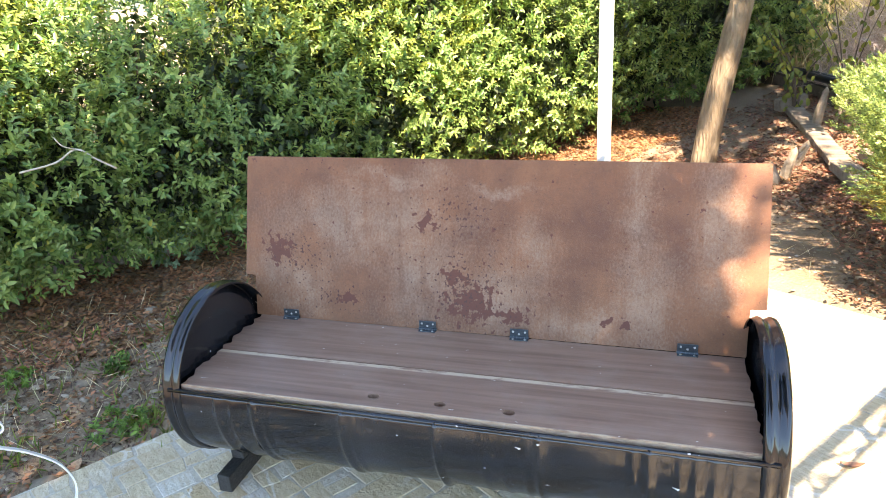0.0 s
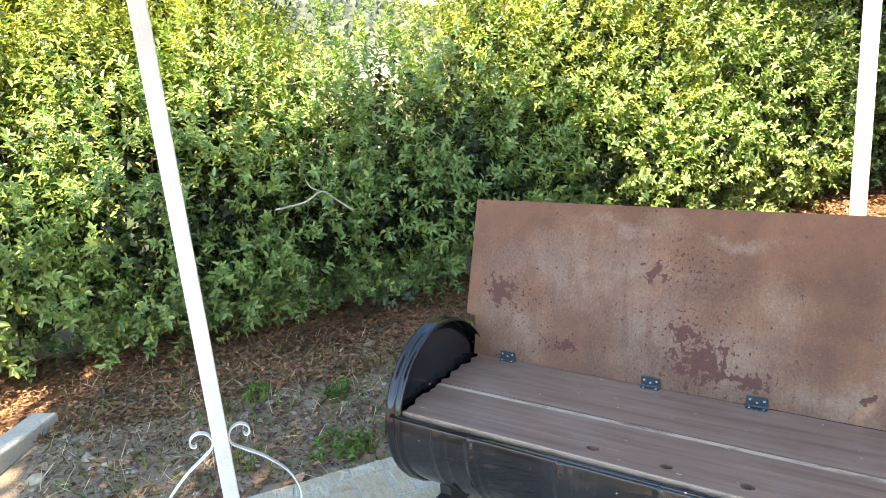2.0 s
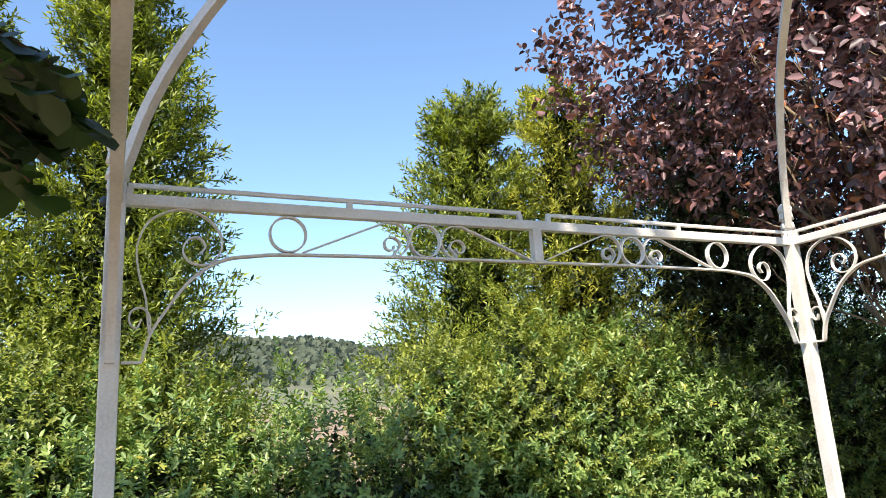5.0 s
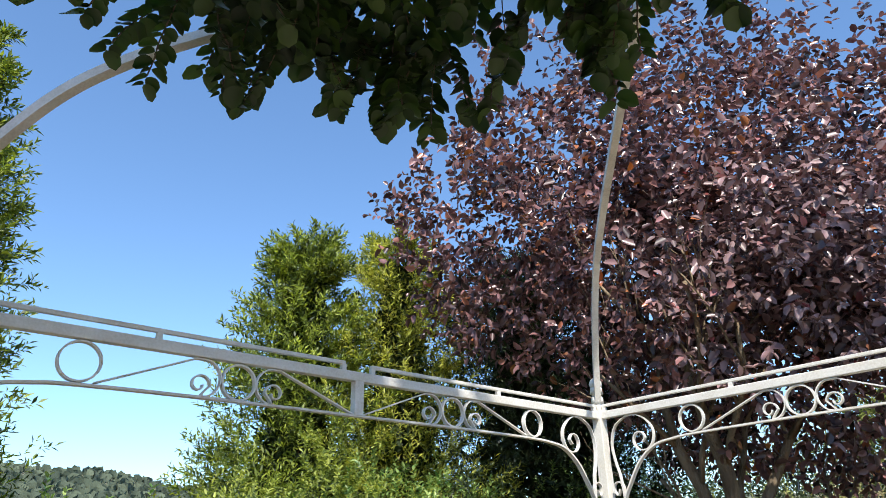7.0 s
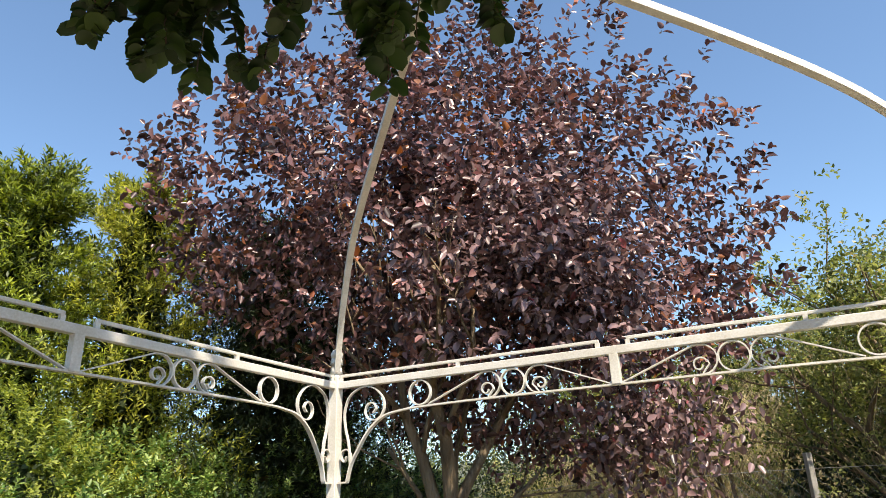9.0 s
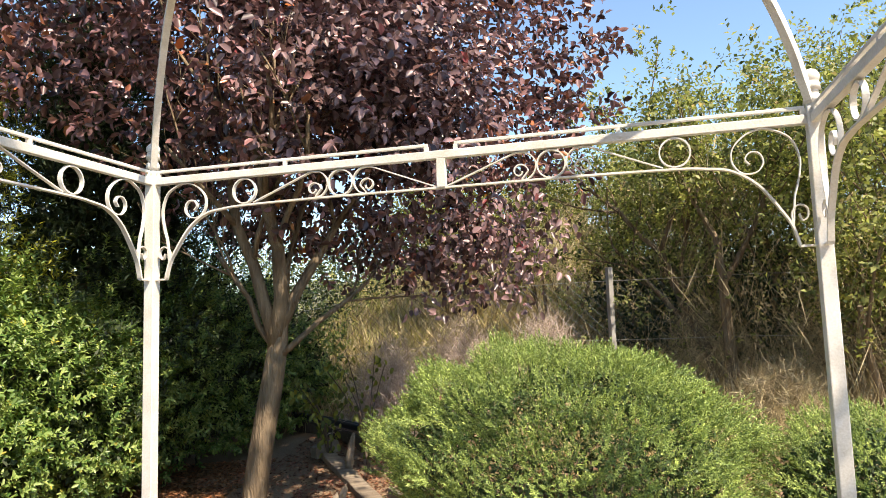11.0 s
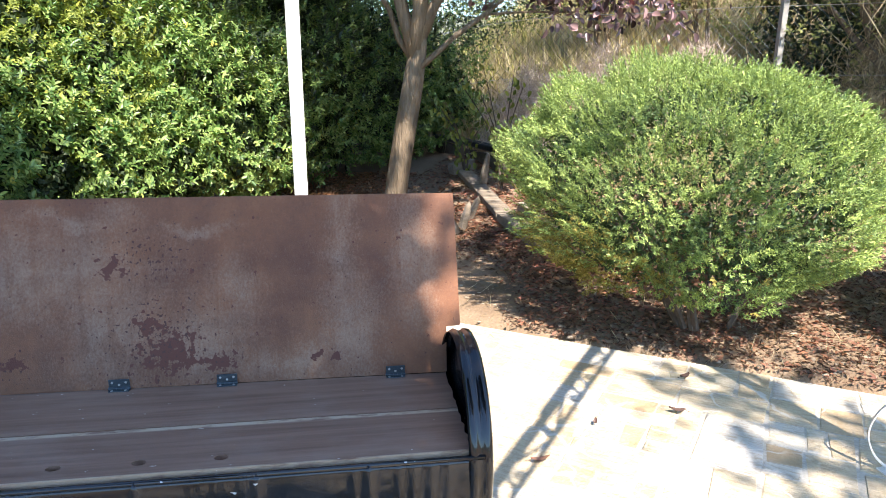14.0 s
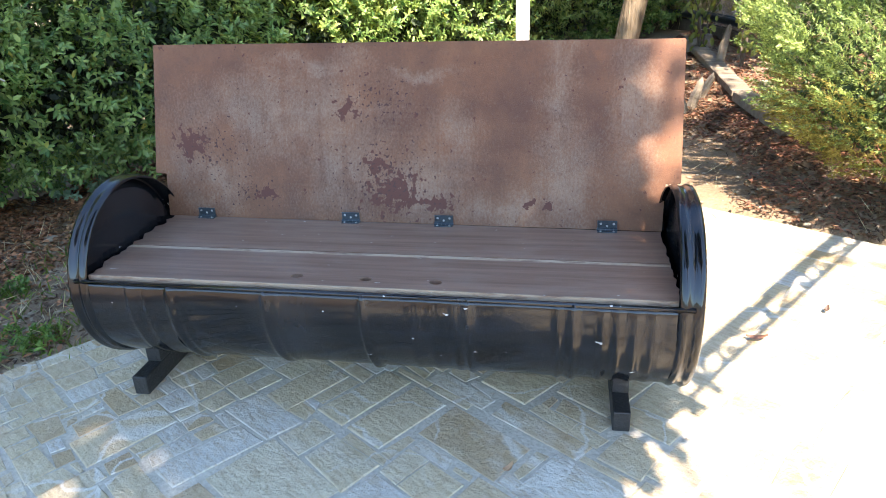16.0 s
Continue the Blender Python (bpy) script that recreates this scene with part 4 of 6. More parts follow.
def build_conifer(x, y, high, wide, count, material, label, seed, size=0.085, low=0.1):
    rng = np.random.default_rng(seed)
    top = empty("conifer_tree")
    tagged(top, label, "tree")
    g = float(ground_z(np.array(x), np.array(y)))
    bm = bmesh.new()
    tube(bm, [(x, y, g - 0.1), (x, y, g + high * 0.5), (x, y, g + high * 0.95)], [0.09, 0.06, 0.012], 8)
    part("trunk", bm, M_BARK, top)
    # plumes: feathery branches that rise outwards and end in a point
    m = int(count * 0.72) // 34
    h = low + (1 - low) * rng.random(m) ** 1.15 * 0.93
    a = rng.random(m) * math.tau
    prof = np.clip((1.05 - h) * 1.3, 0, 1) ** 0.85 * np.clip(h * 4 + 0.4, 0, 1)
    reach = wide * prof * (0.72 + 0.42 * rng.random(m))
    out = np.stack([np.cos(a), np.sin(a), np.zeros(m)], 1)
    root = np.stack([x + out[:, 0] * reach * 0.25, y + out[:, 1] * reach * 0.25, g + h * high - 0.25 * reach], 1)
    way = unit(out + np.array([0, 0, 0.75]) + rand_dirs(rng, m) * 0.22)
    long = reach * 0.95 + 0.12
    C, A, F = [], [], []
    for k in range(24):
        s = 0.12 + 0.88 * (k / 23.0)
        fan = (1 - s) * 0.42 + 0.05
        p = root + way * (long * s)[:, None] + rand_dirs(rng, m) * (long * fan * rng.random(m))[:, None] * np.array([1, 1, 0.8])
        p[:, 2] -= 0.10 * long * s * s
        w = unit(way * 0.9 + rand_dirs(rng, m) * 0.55 + np.array([0, 0, 0.15]))
        c, aa, f = sprigs(rng, p, w, 5, 0.10, 0.5)
        C.append(c)
        A.append(aa)
        F.append(f)
    tagged(leaves("crown", np.concatenate(C), np.concatenate(A), np.concatenate(F), size * 0.78, size * 0.22, material, top, rng=rng, needle=True), kind="stuff")
    # inner foliage round the trunk, its near-black colour standing in for shade
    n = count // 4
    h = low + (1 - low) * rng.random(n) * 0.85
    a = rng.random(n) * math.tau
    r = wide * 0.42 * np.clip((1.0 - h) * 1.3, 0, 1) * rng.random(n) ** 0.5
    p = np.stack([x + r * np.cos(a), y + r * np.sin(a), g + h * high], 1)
    tagged(leaves("inner_foliage", p, rand_dirs(rng, n), rand_dirs(rng, n), 0.16, 0.05, M_SHADEDARK, top, rng=rng), kind="stuff")


build_conifer(-5.30, 0.62, 5.6, 1.25, 17000, M_THUJA, "tall bright green cypress tree behind the hedge", 9)
build_conifer(-4.50, 1.62, 6.2, 1.0, 30000, M_THUJA, "tall bright green cypress tree behind the hedge", 3)
build_conifer(-2.62, 4.42, 5.2, 1.2, 20000, M_THUJA, "slender green cypress tree behind the hedge", 4)
build_conifer(-1.80, 5.10, 5.35, 1.25, 19000, M_YELLOW, "yellow-green conifer behind the hedge", 5)
# these two get their shade from the near-black leaf colour
build_conifer(-0.55, 6.25, 5.4, 2.2, 24000, M_SHADEDARK, "dark shaded conifer behind the hedge", 6)
build_conifer(0.15, 7.1, 4.2, 1.2, 11000, M_SHADEDARK, "dark shaded conifer behind the plum tree", 12)


def limb(bm, rng, start, way, length, radius, depth, tips, bend=0.25):
    pts = [Vector(start)]
    d = Vector(way).normalized()
    n = 4
    for k in range(n):
        d = (d + Vector((rng.uniform(-bend, bend), rng.uniform(-bend, bend), rng.uniform(-0.05, bend)))).normalized()
        pts.append(pts[-1] + d * length / n)
    end = radius * 0.55
    tube(bm, pts, [radius + (end - radius) * k / n for k in range(n + 1)], 7 if radius > 0.03 else 5)
    tips.append(pts[-1])
    tips.append(pts[-2])
    if depth:
        for _ in range(3 if depth > 1 else 4):
            a = rng.uniform(0, math.tau)
            side = d.orthogonal().normalized()
            side.rotate(Matrix.Rotation(a, 3, d))
            limb(bm, rng, pts[rng.choice((2, 3, 4))], d * 0.8 + side * rng.uniform(0.5, 0.9) + Vector((0, 0, 0.15)), length * rng.uniform(0.6, 0.8), end * rng.uniform(0.6, 0.8), depth - 1, tips)


def build_plum():
    x, y = 0.93, 3.66
    g = float(ground_z(np.array(x), np.array(y)))
    top = empty("plum_tree")
    tagged(top, "purple-leaved plum tree with a bare brown trunk", "tree")
    rng = random.Random(11)
    bm = bmesh.new()
    tips = []
    fork = Vector((x + 0.25, y + 0.0, g + 1.62))
    tube(bm, spline([(x, y, g - 0.1), (x + 0.05, y, g + 0.4), (x + 0.17, y, g + 1.1), fork], 4), [0.10 - 0.002 * k for k in range(9)] + [0.08, 0.072, 0.055, 0.03], 12)
    for dx, dy, dz, l, rad, drop in ((-0.34, 0.05, 1.0, 1.3, 0.060, 0.26), (0.12, 0.2, 1.0, 1.6, 0.066, 0.30), (0.42, 0.05, 1.0, 1.3, 0.050, 0.18), (1.0, -0.25, 0.5, 1.0, 0.028, 0.40), (-0.6, 0.1, 0.9, 0.9, 0.030, 0.30), (-0.05, -0.2, 1.0, 1.0, 0.036, 0.12)):
        limb(bm, rng, fork - Vector((0.2 * drop, 0, drop)), (dx, dy, dz), l, rad, 3 if rad > 0.04 else 2, tips, 0.36)
    part("trunk", bm, M_BARK, top, "", True)
    r = np.random.default_rng(12)
    n = 7600
    c = np.array([x + 0.60, y + 0.85, g + 4.25])
    P, O = blob_leaves(r, n, c, (3.05, 1.75, 2.5), 0.85, lump=0.14)
    # hanging skirt on the sunny side
    P3, O3 = blob_leaves(r, 520, (x + 1.15, y - 0.25, g + 3.15), (1.5, 0.8, 0.85), 0.9)
    P, O = np.concatenate([P, P3]), np.concatenate([O, O3])
    # gaps: drop leaves where a coarse wave is low
    w = np.sin(P[:, 0] * 5.1 + P[:, 2] * 3) + np.sin(P[:, 1] * 4.7 - P[:, 2] * 4.1) + np.sin(P[:, 2] * 6.3 + P[:, 0] * 2.2)
    keep = (w + r.normal(size=len(P)) * 0.7 > -0.75 + np.clip((P[:, 0] - x - 0.4) * 0.35, -0.35, 0.45)) & (P[:, 2] > g + 1.7) & (P[:, 2] > g + 2.3 + 0.6 * (1.0 - P[:, 0]))
    P, O = P[keep], O[keep]
    way = unit(O * 0.8 + rand_dirs(r, len(P)) * 0.6 + np.array([0, 0, 0.25]))
    C, A, F = sprigs(r, P, way, 7, 0.21, 0.85, 0.25)
    F = unit(F * 0.6 + rand_dirs(r, len(F)) * 0.7)
    leaves("crown", C, A, F, 0.085, 0.046, M_PLUM, top, rng=r)
    # extra paler leaves that paint sunlight on the front of the crown
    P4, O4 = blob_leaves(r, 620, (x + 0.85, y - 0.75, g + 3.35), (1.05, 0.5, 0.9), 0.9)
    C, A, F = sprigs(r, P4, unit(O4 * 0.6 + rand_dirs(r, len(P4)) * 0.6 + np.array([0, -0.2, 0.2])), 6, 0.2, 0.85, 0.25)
    leaves("sunlit_toned_foliage", C, A, unit(rand_dirs(r, len(F)) * 0.6 + np.array([0.2, -0.6, 0.7])), 0.08, 0.044, M_PLUMSUNPALE, top, rng=r)
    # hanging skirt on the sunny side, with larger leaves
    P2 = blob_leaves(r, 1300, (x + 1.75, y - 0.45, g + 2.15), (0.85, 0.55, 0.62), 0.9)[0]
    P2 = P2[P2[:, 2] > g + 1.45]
    leaves("drooping_foliage", P2, unit(rand_dirs(r, len(P2)) + np.array([0, -0.2, -0.7])), unit(rand_dirs(r, len(P2)) + np.array([0.3, -0.9, 0.5])), 0.062, 0.038, M_PLUMSUNPALE, top, rng=r, oval=True)


build_plum()


def build_juniper(x, y, rad, high, seed, plumes):
    """A spreading bush: upright feathery plumes over a dark inside."""
    rng = np.random.default_rng(seed)
    top = empty("juniper_bush")
    tagged(top, "bright green spreading juniper bush, yellowing underneath", "bush")
    g = float(ground_z(np.array(x), np.array(y)))
    zc = g + high * 0.54

    def place(d, r):
        sz = np.where(d[:, 2] > 0, high * 0.44, high * 0.72)
        P = np.stack([x + d[:, 0] * rad * r, y + d[:, 1] * rad * r, zc + d[:, 2] * sz * r], 1)
        # the skirt draws in towards the foot
        low = np.clip((zc - P[:, 2]) / (high * 0.5), 0, 1)
        P[:, 0] = x + (P[:, 0] - x) * (1 - 0.45 * low ** 2) - 0.06 * low
        P[:, 1] = y + (P[:, 1] - y) * (1 - 0.42 * low ** 2) - 0.22 * low
        return P, low

    # evenly spread plume ways, shaken
    k = np.arange(plumes) + 0.5
    zz = 1 - k / plumes * 1.72
    a = k * 2.39996 + rng.normal(size=plumes) * 0.3
    flat = np.sqrt(np.clip(1 - zz * zz, 0, 1))
    d = unit(np.stack([flat * np.cos(a), flat * np.sin(a), zz], 1) + rng.normal(size=(plumes, 3)) * 0.012)
    # shelves and hollows of a hand's to an arm's width
    swell = 0.055 * np.sin(d[:, 0] * 8 + d[:, 2] * 9 + seed) + 0.035 * np.sin(d[:, 1] * 11 - d[:, 2] * 8)
    lobes = [noise.noise(Vector(p) * 7.5 + Vector((seed, 0, 0))) for p in d]
    lumps = np.array(lobes) * 0.12 + np.array([noise.noise(Vector(p) * 17 + Vector((0, seed, 0))) for p in d]) * 0.075
    P, low = place(d, 0.905 + swell + lumps + 0.012 * rng.normal(size=plumes))
    keep = P[:, 2] > g + 0.15
    P, low, d, lumps = P[keep], low[keep], d[keep], lumps[keep]
    m = len(P)
    out = unit(np.stack([d[:, 0], d[:, 1], d[:, 2] * 0.6], 1))
    sway = np.array([noise.noise_vector(Vector(p) * 5) for p in d])
    axis = unit(out * 0.85 + np.array([0, 0, 0.5]) + sway * 0.55 + rand_dirs(rng, m) * 0.16)
    long = (0.055 + 0.07 * rng.random(m))[:, None]
    dry_part = np.clip(low * 1.6 - 0.2, 0, 0.85) * np.clip(0.25 - (d[:, 0] * 0.87 - d[:, 1] * 0.5) * 1.6, 0.03, 1)
    dry = rng.random(m) < dry_part
    for name, some, material in (("foliage", ~dry, M_JUNIPER), ("dry_foliage", dry, M_JUNDRY)):
        C, A, F = [], [], []
        p0, ax, ln = P[some], axis[some], long[some]
        for j in range(7):
            s = j / 6
            w = unit(ax + rand_dirs(rng, len(p0)) * (0.75 - 0.45 * s))
            c, a2, f = sprigs(rng, p0 + ax * (s * ln), w, 4, 0.022 * (1.25 - 0.75 * s), 0.30)
            C.append(c)
            A.append(a2)
            F.append(f)
        tagged(leaves(name, np.concatenate(C), np.concatenate(A), np.concatenate(F), 0.0175, 0.0060, material, top, rng=rng, needle=True), kind="stuff")
    # dry plum leaves caught in the top
    for k in rng.permutation(np.where(low < 0.3)[0])[:max(4, m // 420)]:
        leaves("caught_leaf", P[k:k + 1] + axis[k:k + 1] * 0.08, rand_dirs(rng, 1), unit(rand_dirs(rng, 1) * 0.5 + out[k:k + 1]), 0.055, 0.034, M_REDLEAF, top, rng=rng, oval=True)
    # inner twigs and needles, darker in colour to paint the shade inside
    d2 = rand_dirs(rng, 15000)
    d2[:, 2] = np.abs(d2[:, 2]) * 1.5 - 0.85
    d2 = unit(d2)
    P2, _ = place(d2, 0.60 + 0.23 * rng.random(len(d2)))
    tagged(leaves("inner_foliage", P2, rand_dirs(rng, len(P2)), rand_dirs(rng, len(P2)), 0.045, 0.014, M_JUNSHADE, top, rng=rng, needle=True), kind="stuff")
    r2 = random.Random(seed)
    for _ in range(14):
        bm = bmesh.new()
        a = r2.uniform(0, math.tau)
        b = Vector((x - 0.05 + 0.16 * math.cos(a), y - 0.42 + 0.13 * math.sin(a), g - 0.05))
        t = Vector((x + rad * 0.7 * math.cos(a), y + rad * 0.7 * math.sin(a), g + high * r2.uniform(0.4, 0.7)))
        tube(bm, spline([b, b.lerp(t, 0.4) + Vector((0, 0, 0.12)), t], 4), [0.018 - 0.0017 * k for k in range(9)], 5)
        part("stem", bm, M_TWIG, top)


build_juniper(2.61, 1.95, 1.12, 1.40, 7, 9000)
build_juniper(4.03, 0.96, 0.60, 1.0, 8, 1900)


def build_thicket_tree(x, y, high, wide, count, seed, material=M_THICKET, stout=0.045):
    rng = random.Random(seed)
    r = np.random.default_rng(seed)
    top = empty("thicket_tree")
    tagged(top, "thin-stemmed wild tree with sparse yellow-green leaves behind the fence", "tree", "trees of the thicket")
    g = float(ground_z(np.array(x), np.array(y)))
    bm = bmesh.new()
    tips = []
    for _ in range(3):
        a = rng.uniform(0, math.tau)
        limb(bm, rng, (x + 0.15 * math.cos(a), y + 0.15 * math.sin(a), g - 0.1), (0.25 * math.cos(a), 0.25 * math.sin(a), 1), high * 0.6, stout * rng.uniform(0.75, 1.1), 2, tips, 0.2)
    part("trunk", bm, M_BARK, top)
    T = np.array(tips)
    pick = T[r.integers(0, len(T), count)]
    P = pick + r.normal(size=(count, 3)) * wide * 0.15
    C, A, F = sprigs(r, P, unit(rand_dirs(r, count) + np.array([0, 0, 0.35])), 7, 0.2, 0.9, 0.15)
    leaves("crown", C, A, F, 0.058, 0.032, material, top, rng=r, needle=True)
    n = 1500
    P = np.stack([x + r.normal(size=n) * 0.5, y + r.normal(size=n) * 0.5, g + r.random(n) ** 1.3 * high * 0.85], 1)
    tagged(leaves("undergrowth", P, unit(rand_dirs(r, n) * 0.55 + np.array([0, 0, 0.8])), rand_dirs(r, n), 0.45, 0.0055, M_BRUSH, top, rng=r, needle=True, fold=0.1), kind="stuff")


for k, (x, y, h) in enumerate(((4.52, 8.0, 3.0), (5.67, 6.94, 3.5), (6.61, 5.89, 3.9), (7.15, 4.66, 4.4), (7.69, 3.53, 4.9), (7.81, 2.02, 5.2), (6.72, 7.89, 3.9), (8.78, 5.17, 4.9), (7.88, 7.02, 4.4), (9.06, 2.96, 5.4), (9.06, 0.95, 5.4), (6.1, 4.05, 4.4), (6.55, 2.69, 3.0))):
    build_thicket_tree(x, y, h * 0.72, 1.05, 1300, 40 + k, stout=0.075 if k == 11 else 0.045)


def grow(pts, d, bm, P, A, F, r2, steps=7):
    """One drooping shoot with paired round leaflets."""
    for j in range(steps):
        d = (d + Vector((r2.uniform(-0.3, 0.3), r2.uniform(-0.3, 0.3), -0.16))).normalized()
        pts.append(pts[-1] + d * 0.045)
    tube(bm, pts, 0.0022, 4)
    for j in range(1, steps + 1):
        t = (pts[j] - pts[j - 1]).normalized()
        side = t.cross(Vector((0, 0, 1))).normalized()
        for sg in (-1, 1):
            for e in range(2):
                P.append(pts[j] + t * 0.02 * e + Vector((0, 0, -0.005)))
                A.append(side * sg + t * 0.3 + Vector((0, 0, r2.uniform(-0.4, 0.0))))
                F.append(Vector((r2.uniform(-0.3, 0.3), r2.uniform(-0.3, 0.3), 1)))


def build_vine():
    rng = np.random.default_rng(31)
    r2 = random.Random(31)
    top = empty("climbing_vine")
    tagged(top, "dark green climbing vine hanging from the gazebo roof", "vine")
    bm = bmesh.new()
    P, A, F = [], [], []
    edge_u = (0.70, 0.72, 0.75, 0.80, 0.90, 1.05, 1.20, 1.38, 1.56, 1.90, 2.25, 2.5, 2.7, 2.9, 3.3)
    edge_v = (-3.3, -2.7, -2.38, -2.15, -1.98, -1.88, -1.82, -1.77, -1.75, -1.80, -1.95, -2.11, -2.26, -2.34, -2.46)
    starts = []
    while len(starts) < 900:
        u, v = rng.uniform(0.70, 3.25), rng.uniform(-3.4, -1.6)
        if v > -2.45 - (u - 0.70) * 1.1 and v < np.interp(u, edge_u, edge_v) + 0.05 * math.sin(u * 19) - 0.06 and rng.random() < (1.0 if u < 2.2 else 0.85):
            starts.append((u, v))
    for u, v in starts:
        c = np.array(plan(u, v))
        s = min(1, math.hypot(u - SIDE / 2, v + SIDE / 2) / (SIDE * 0.7))
        z = 3.30 - 0.3 * s * s + rng.uniform(-0.12, 0.10)
        pts = [Vector((c[0], c[1], z))]
        d = Vector((r2.uniform(-1, 1), r2.uniform(-1, 1), 0.1)).normalized()
        grow(pts, d, bm, P, A, F, r2)
    # single leafy shoots that hang clear of the edge
    for k in range(34):
        u = r2.uniform(0.73, 1.9)
        v = float(np.interp(u, edge_u, edge_v)) + r2.uniform(-0.08, 0.02)
        c = plan(u, v)
        grow([Vector((c.x, c.y, r2.uniform(3.1, 3.24)))], Vector((r2.uniform(-0.4, 0.4), r2.uniform(-0.4, 0.4), -0.7)).normalized(), bm, P, A, F, r2)
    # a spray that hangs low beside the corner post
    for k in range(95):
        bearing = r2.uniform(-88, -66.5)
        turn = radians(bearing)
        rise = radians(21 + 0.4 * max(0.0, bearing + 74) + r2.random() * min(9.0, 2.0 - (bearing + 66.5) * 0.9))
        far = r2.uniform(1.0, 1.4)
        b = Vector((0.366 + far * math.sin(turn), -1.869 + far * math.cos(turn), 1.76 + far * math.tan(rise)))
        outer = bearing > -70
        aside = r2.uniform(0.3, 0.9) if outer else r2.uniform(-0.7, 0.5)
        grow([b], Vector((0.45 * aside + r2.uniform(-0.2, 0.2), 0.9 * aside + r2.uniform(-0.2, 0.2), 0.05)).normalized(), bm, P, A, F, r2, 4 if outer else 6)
    tagged(part("stem_tangle", bm, M_TWIG, top), kind="stuff")
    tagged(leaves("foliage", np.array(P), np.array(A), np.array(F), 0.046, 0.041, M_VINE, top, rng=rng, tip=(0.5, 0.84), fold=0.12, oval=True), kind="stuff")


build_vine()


def build_shade_tree():
    rng = np.random.default_rng(91)
    r2 = random.Random(91)
    x, y = 1.2, -7.0
    top = empty("shade_tree")
    tagged(top, "large leafy tree that overhangs the terrace", "tree")
    bm = bmesh.new()
    tips = []
    fork = Vector((x - 0.1, y + 0.3, 4.2))
    tube(bm, spline([(x, y, -0.2), (x, y, 2.0), fork], 5), [0.2 - 0.008 * k for k in range(11)], 12)
    for dx, dy, l in ((-0.5, 1.0, 2.0), (0.5, 0.8, 1.8), (0.1, 1.3, 2.2), (-0.9, 0.6, 1.8), (0.2, 0.2, 1.8), (1.1, 0.6, 2.6)):
        limb(bm, r2, fork, (dx, dy, 0.75), l, 0.08, 2, tips)
    part("trunk", bm, M_BARK, top)
    parts = []
    for c, r, n in (((2.6, -0.8, 6.9), (0.65, 1.3, 0.4), 620), ((-1.35, -5.1, 6.9), (0.85, 0.95, 0.6), 2300), ((0.24, -4.85, 6.9), (1.75, 2.3, 0.9), 9000), ((-0.56, -3.45, 6.6), (0.95, 1.1, 0.7), 3500), ((1.34, -5.15, 6.9), (0.75, 1.1, 0.7), 2500), ((-0.44, -2.63, 6.75), (0.92, 1.0, 0.5), 4500), ((-1.10, -3.85, 6.7), (0.75, 0.75, 0.5), 2500), ((3.79, -4.40, 6.9), (0.62, 0.8, 0.5), 230), ((4.34, -5.45, 6.9), (1.0, 0.9, 0.5), 1500), ((1.92, -4.35, 6.9), (0.30, 0.5, 0.4), 75)):
        parts.append(blob_leaves(rng, n, c, r, 0.9)[0])
    P = np.concatenate(parts)
    leaves("crown", P, rand_dirs(rng, len(P)), unit(rand_dirs(rng, len(P)) * 0.6 + np.array([0, 0, 1])), 0.13, 0.08, M_HEDGE, top, rng=rng, needle=True)


build_shade_tree()

for k, (x, y, r, h) in enumerate(((5.78, 5.33, 1.0, 1.1), (6.73, 4.28, 1.1, 1.3), (7.46, 2.84, 1.1, 1.4), (7.77, 1.22, 1.1, 1.4), (0.51, 7.81, 1.1, 1.2), (1.16, 8.78, 1.2, 1.3), (2.32, 9.92, 1.3, 1.3), (3.77, 10.84, 1.4, 1.2), (7.34, 6.45, 1.5, 2.0), (8.85, 2.77, 1.5, 2.0), (8.96, 0.96, 1.5, 2.0), (8.93, 4.16, 1.4, 1.9), (8.03, 6.21, 1.4, 1.9))):
    g = float(ground_z(np.array(x), np.array(y)))
    build_shrub("wild_shrub", [((x, y, g + h * 0.8), (r, r, h))], 4600, 0.045, M_THICKET, "untidy yellow-green wild shrub behind the fence", "shrub", "wild shrubs behind the fence", seed=130 + k, each=7, stem=0.16, core=3600)


# ---- litter, gravel and grass on the ground ----
def on_ground(P2, lift=0.0):
    return np.stack([P2[:, 0], P2[:, 1], ground_z(P2[:, 0], P2[:, 1]) + lift], 1)


def spread_plan(rng, n, u0, u1, v0, v1):
    u, v = rng.uniform(u0, u1, n), rng.uniform(v0, v1, n)
    return np.stack([CORNER.x + UDIR.x * u + VDIR.x * v, CORNER.y + UDIR.y * u + VDIR.y * v], 1)


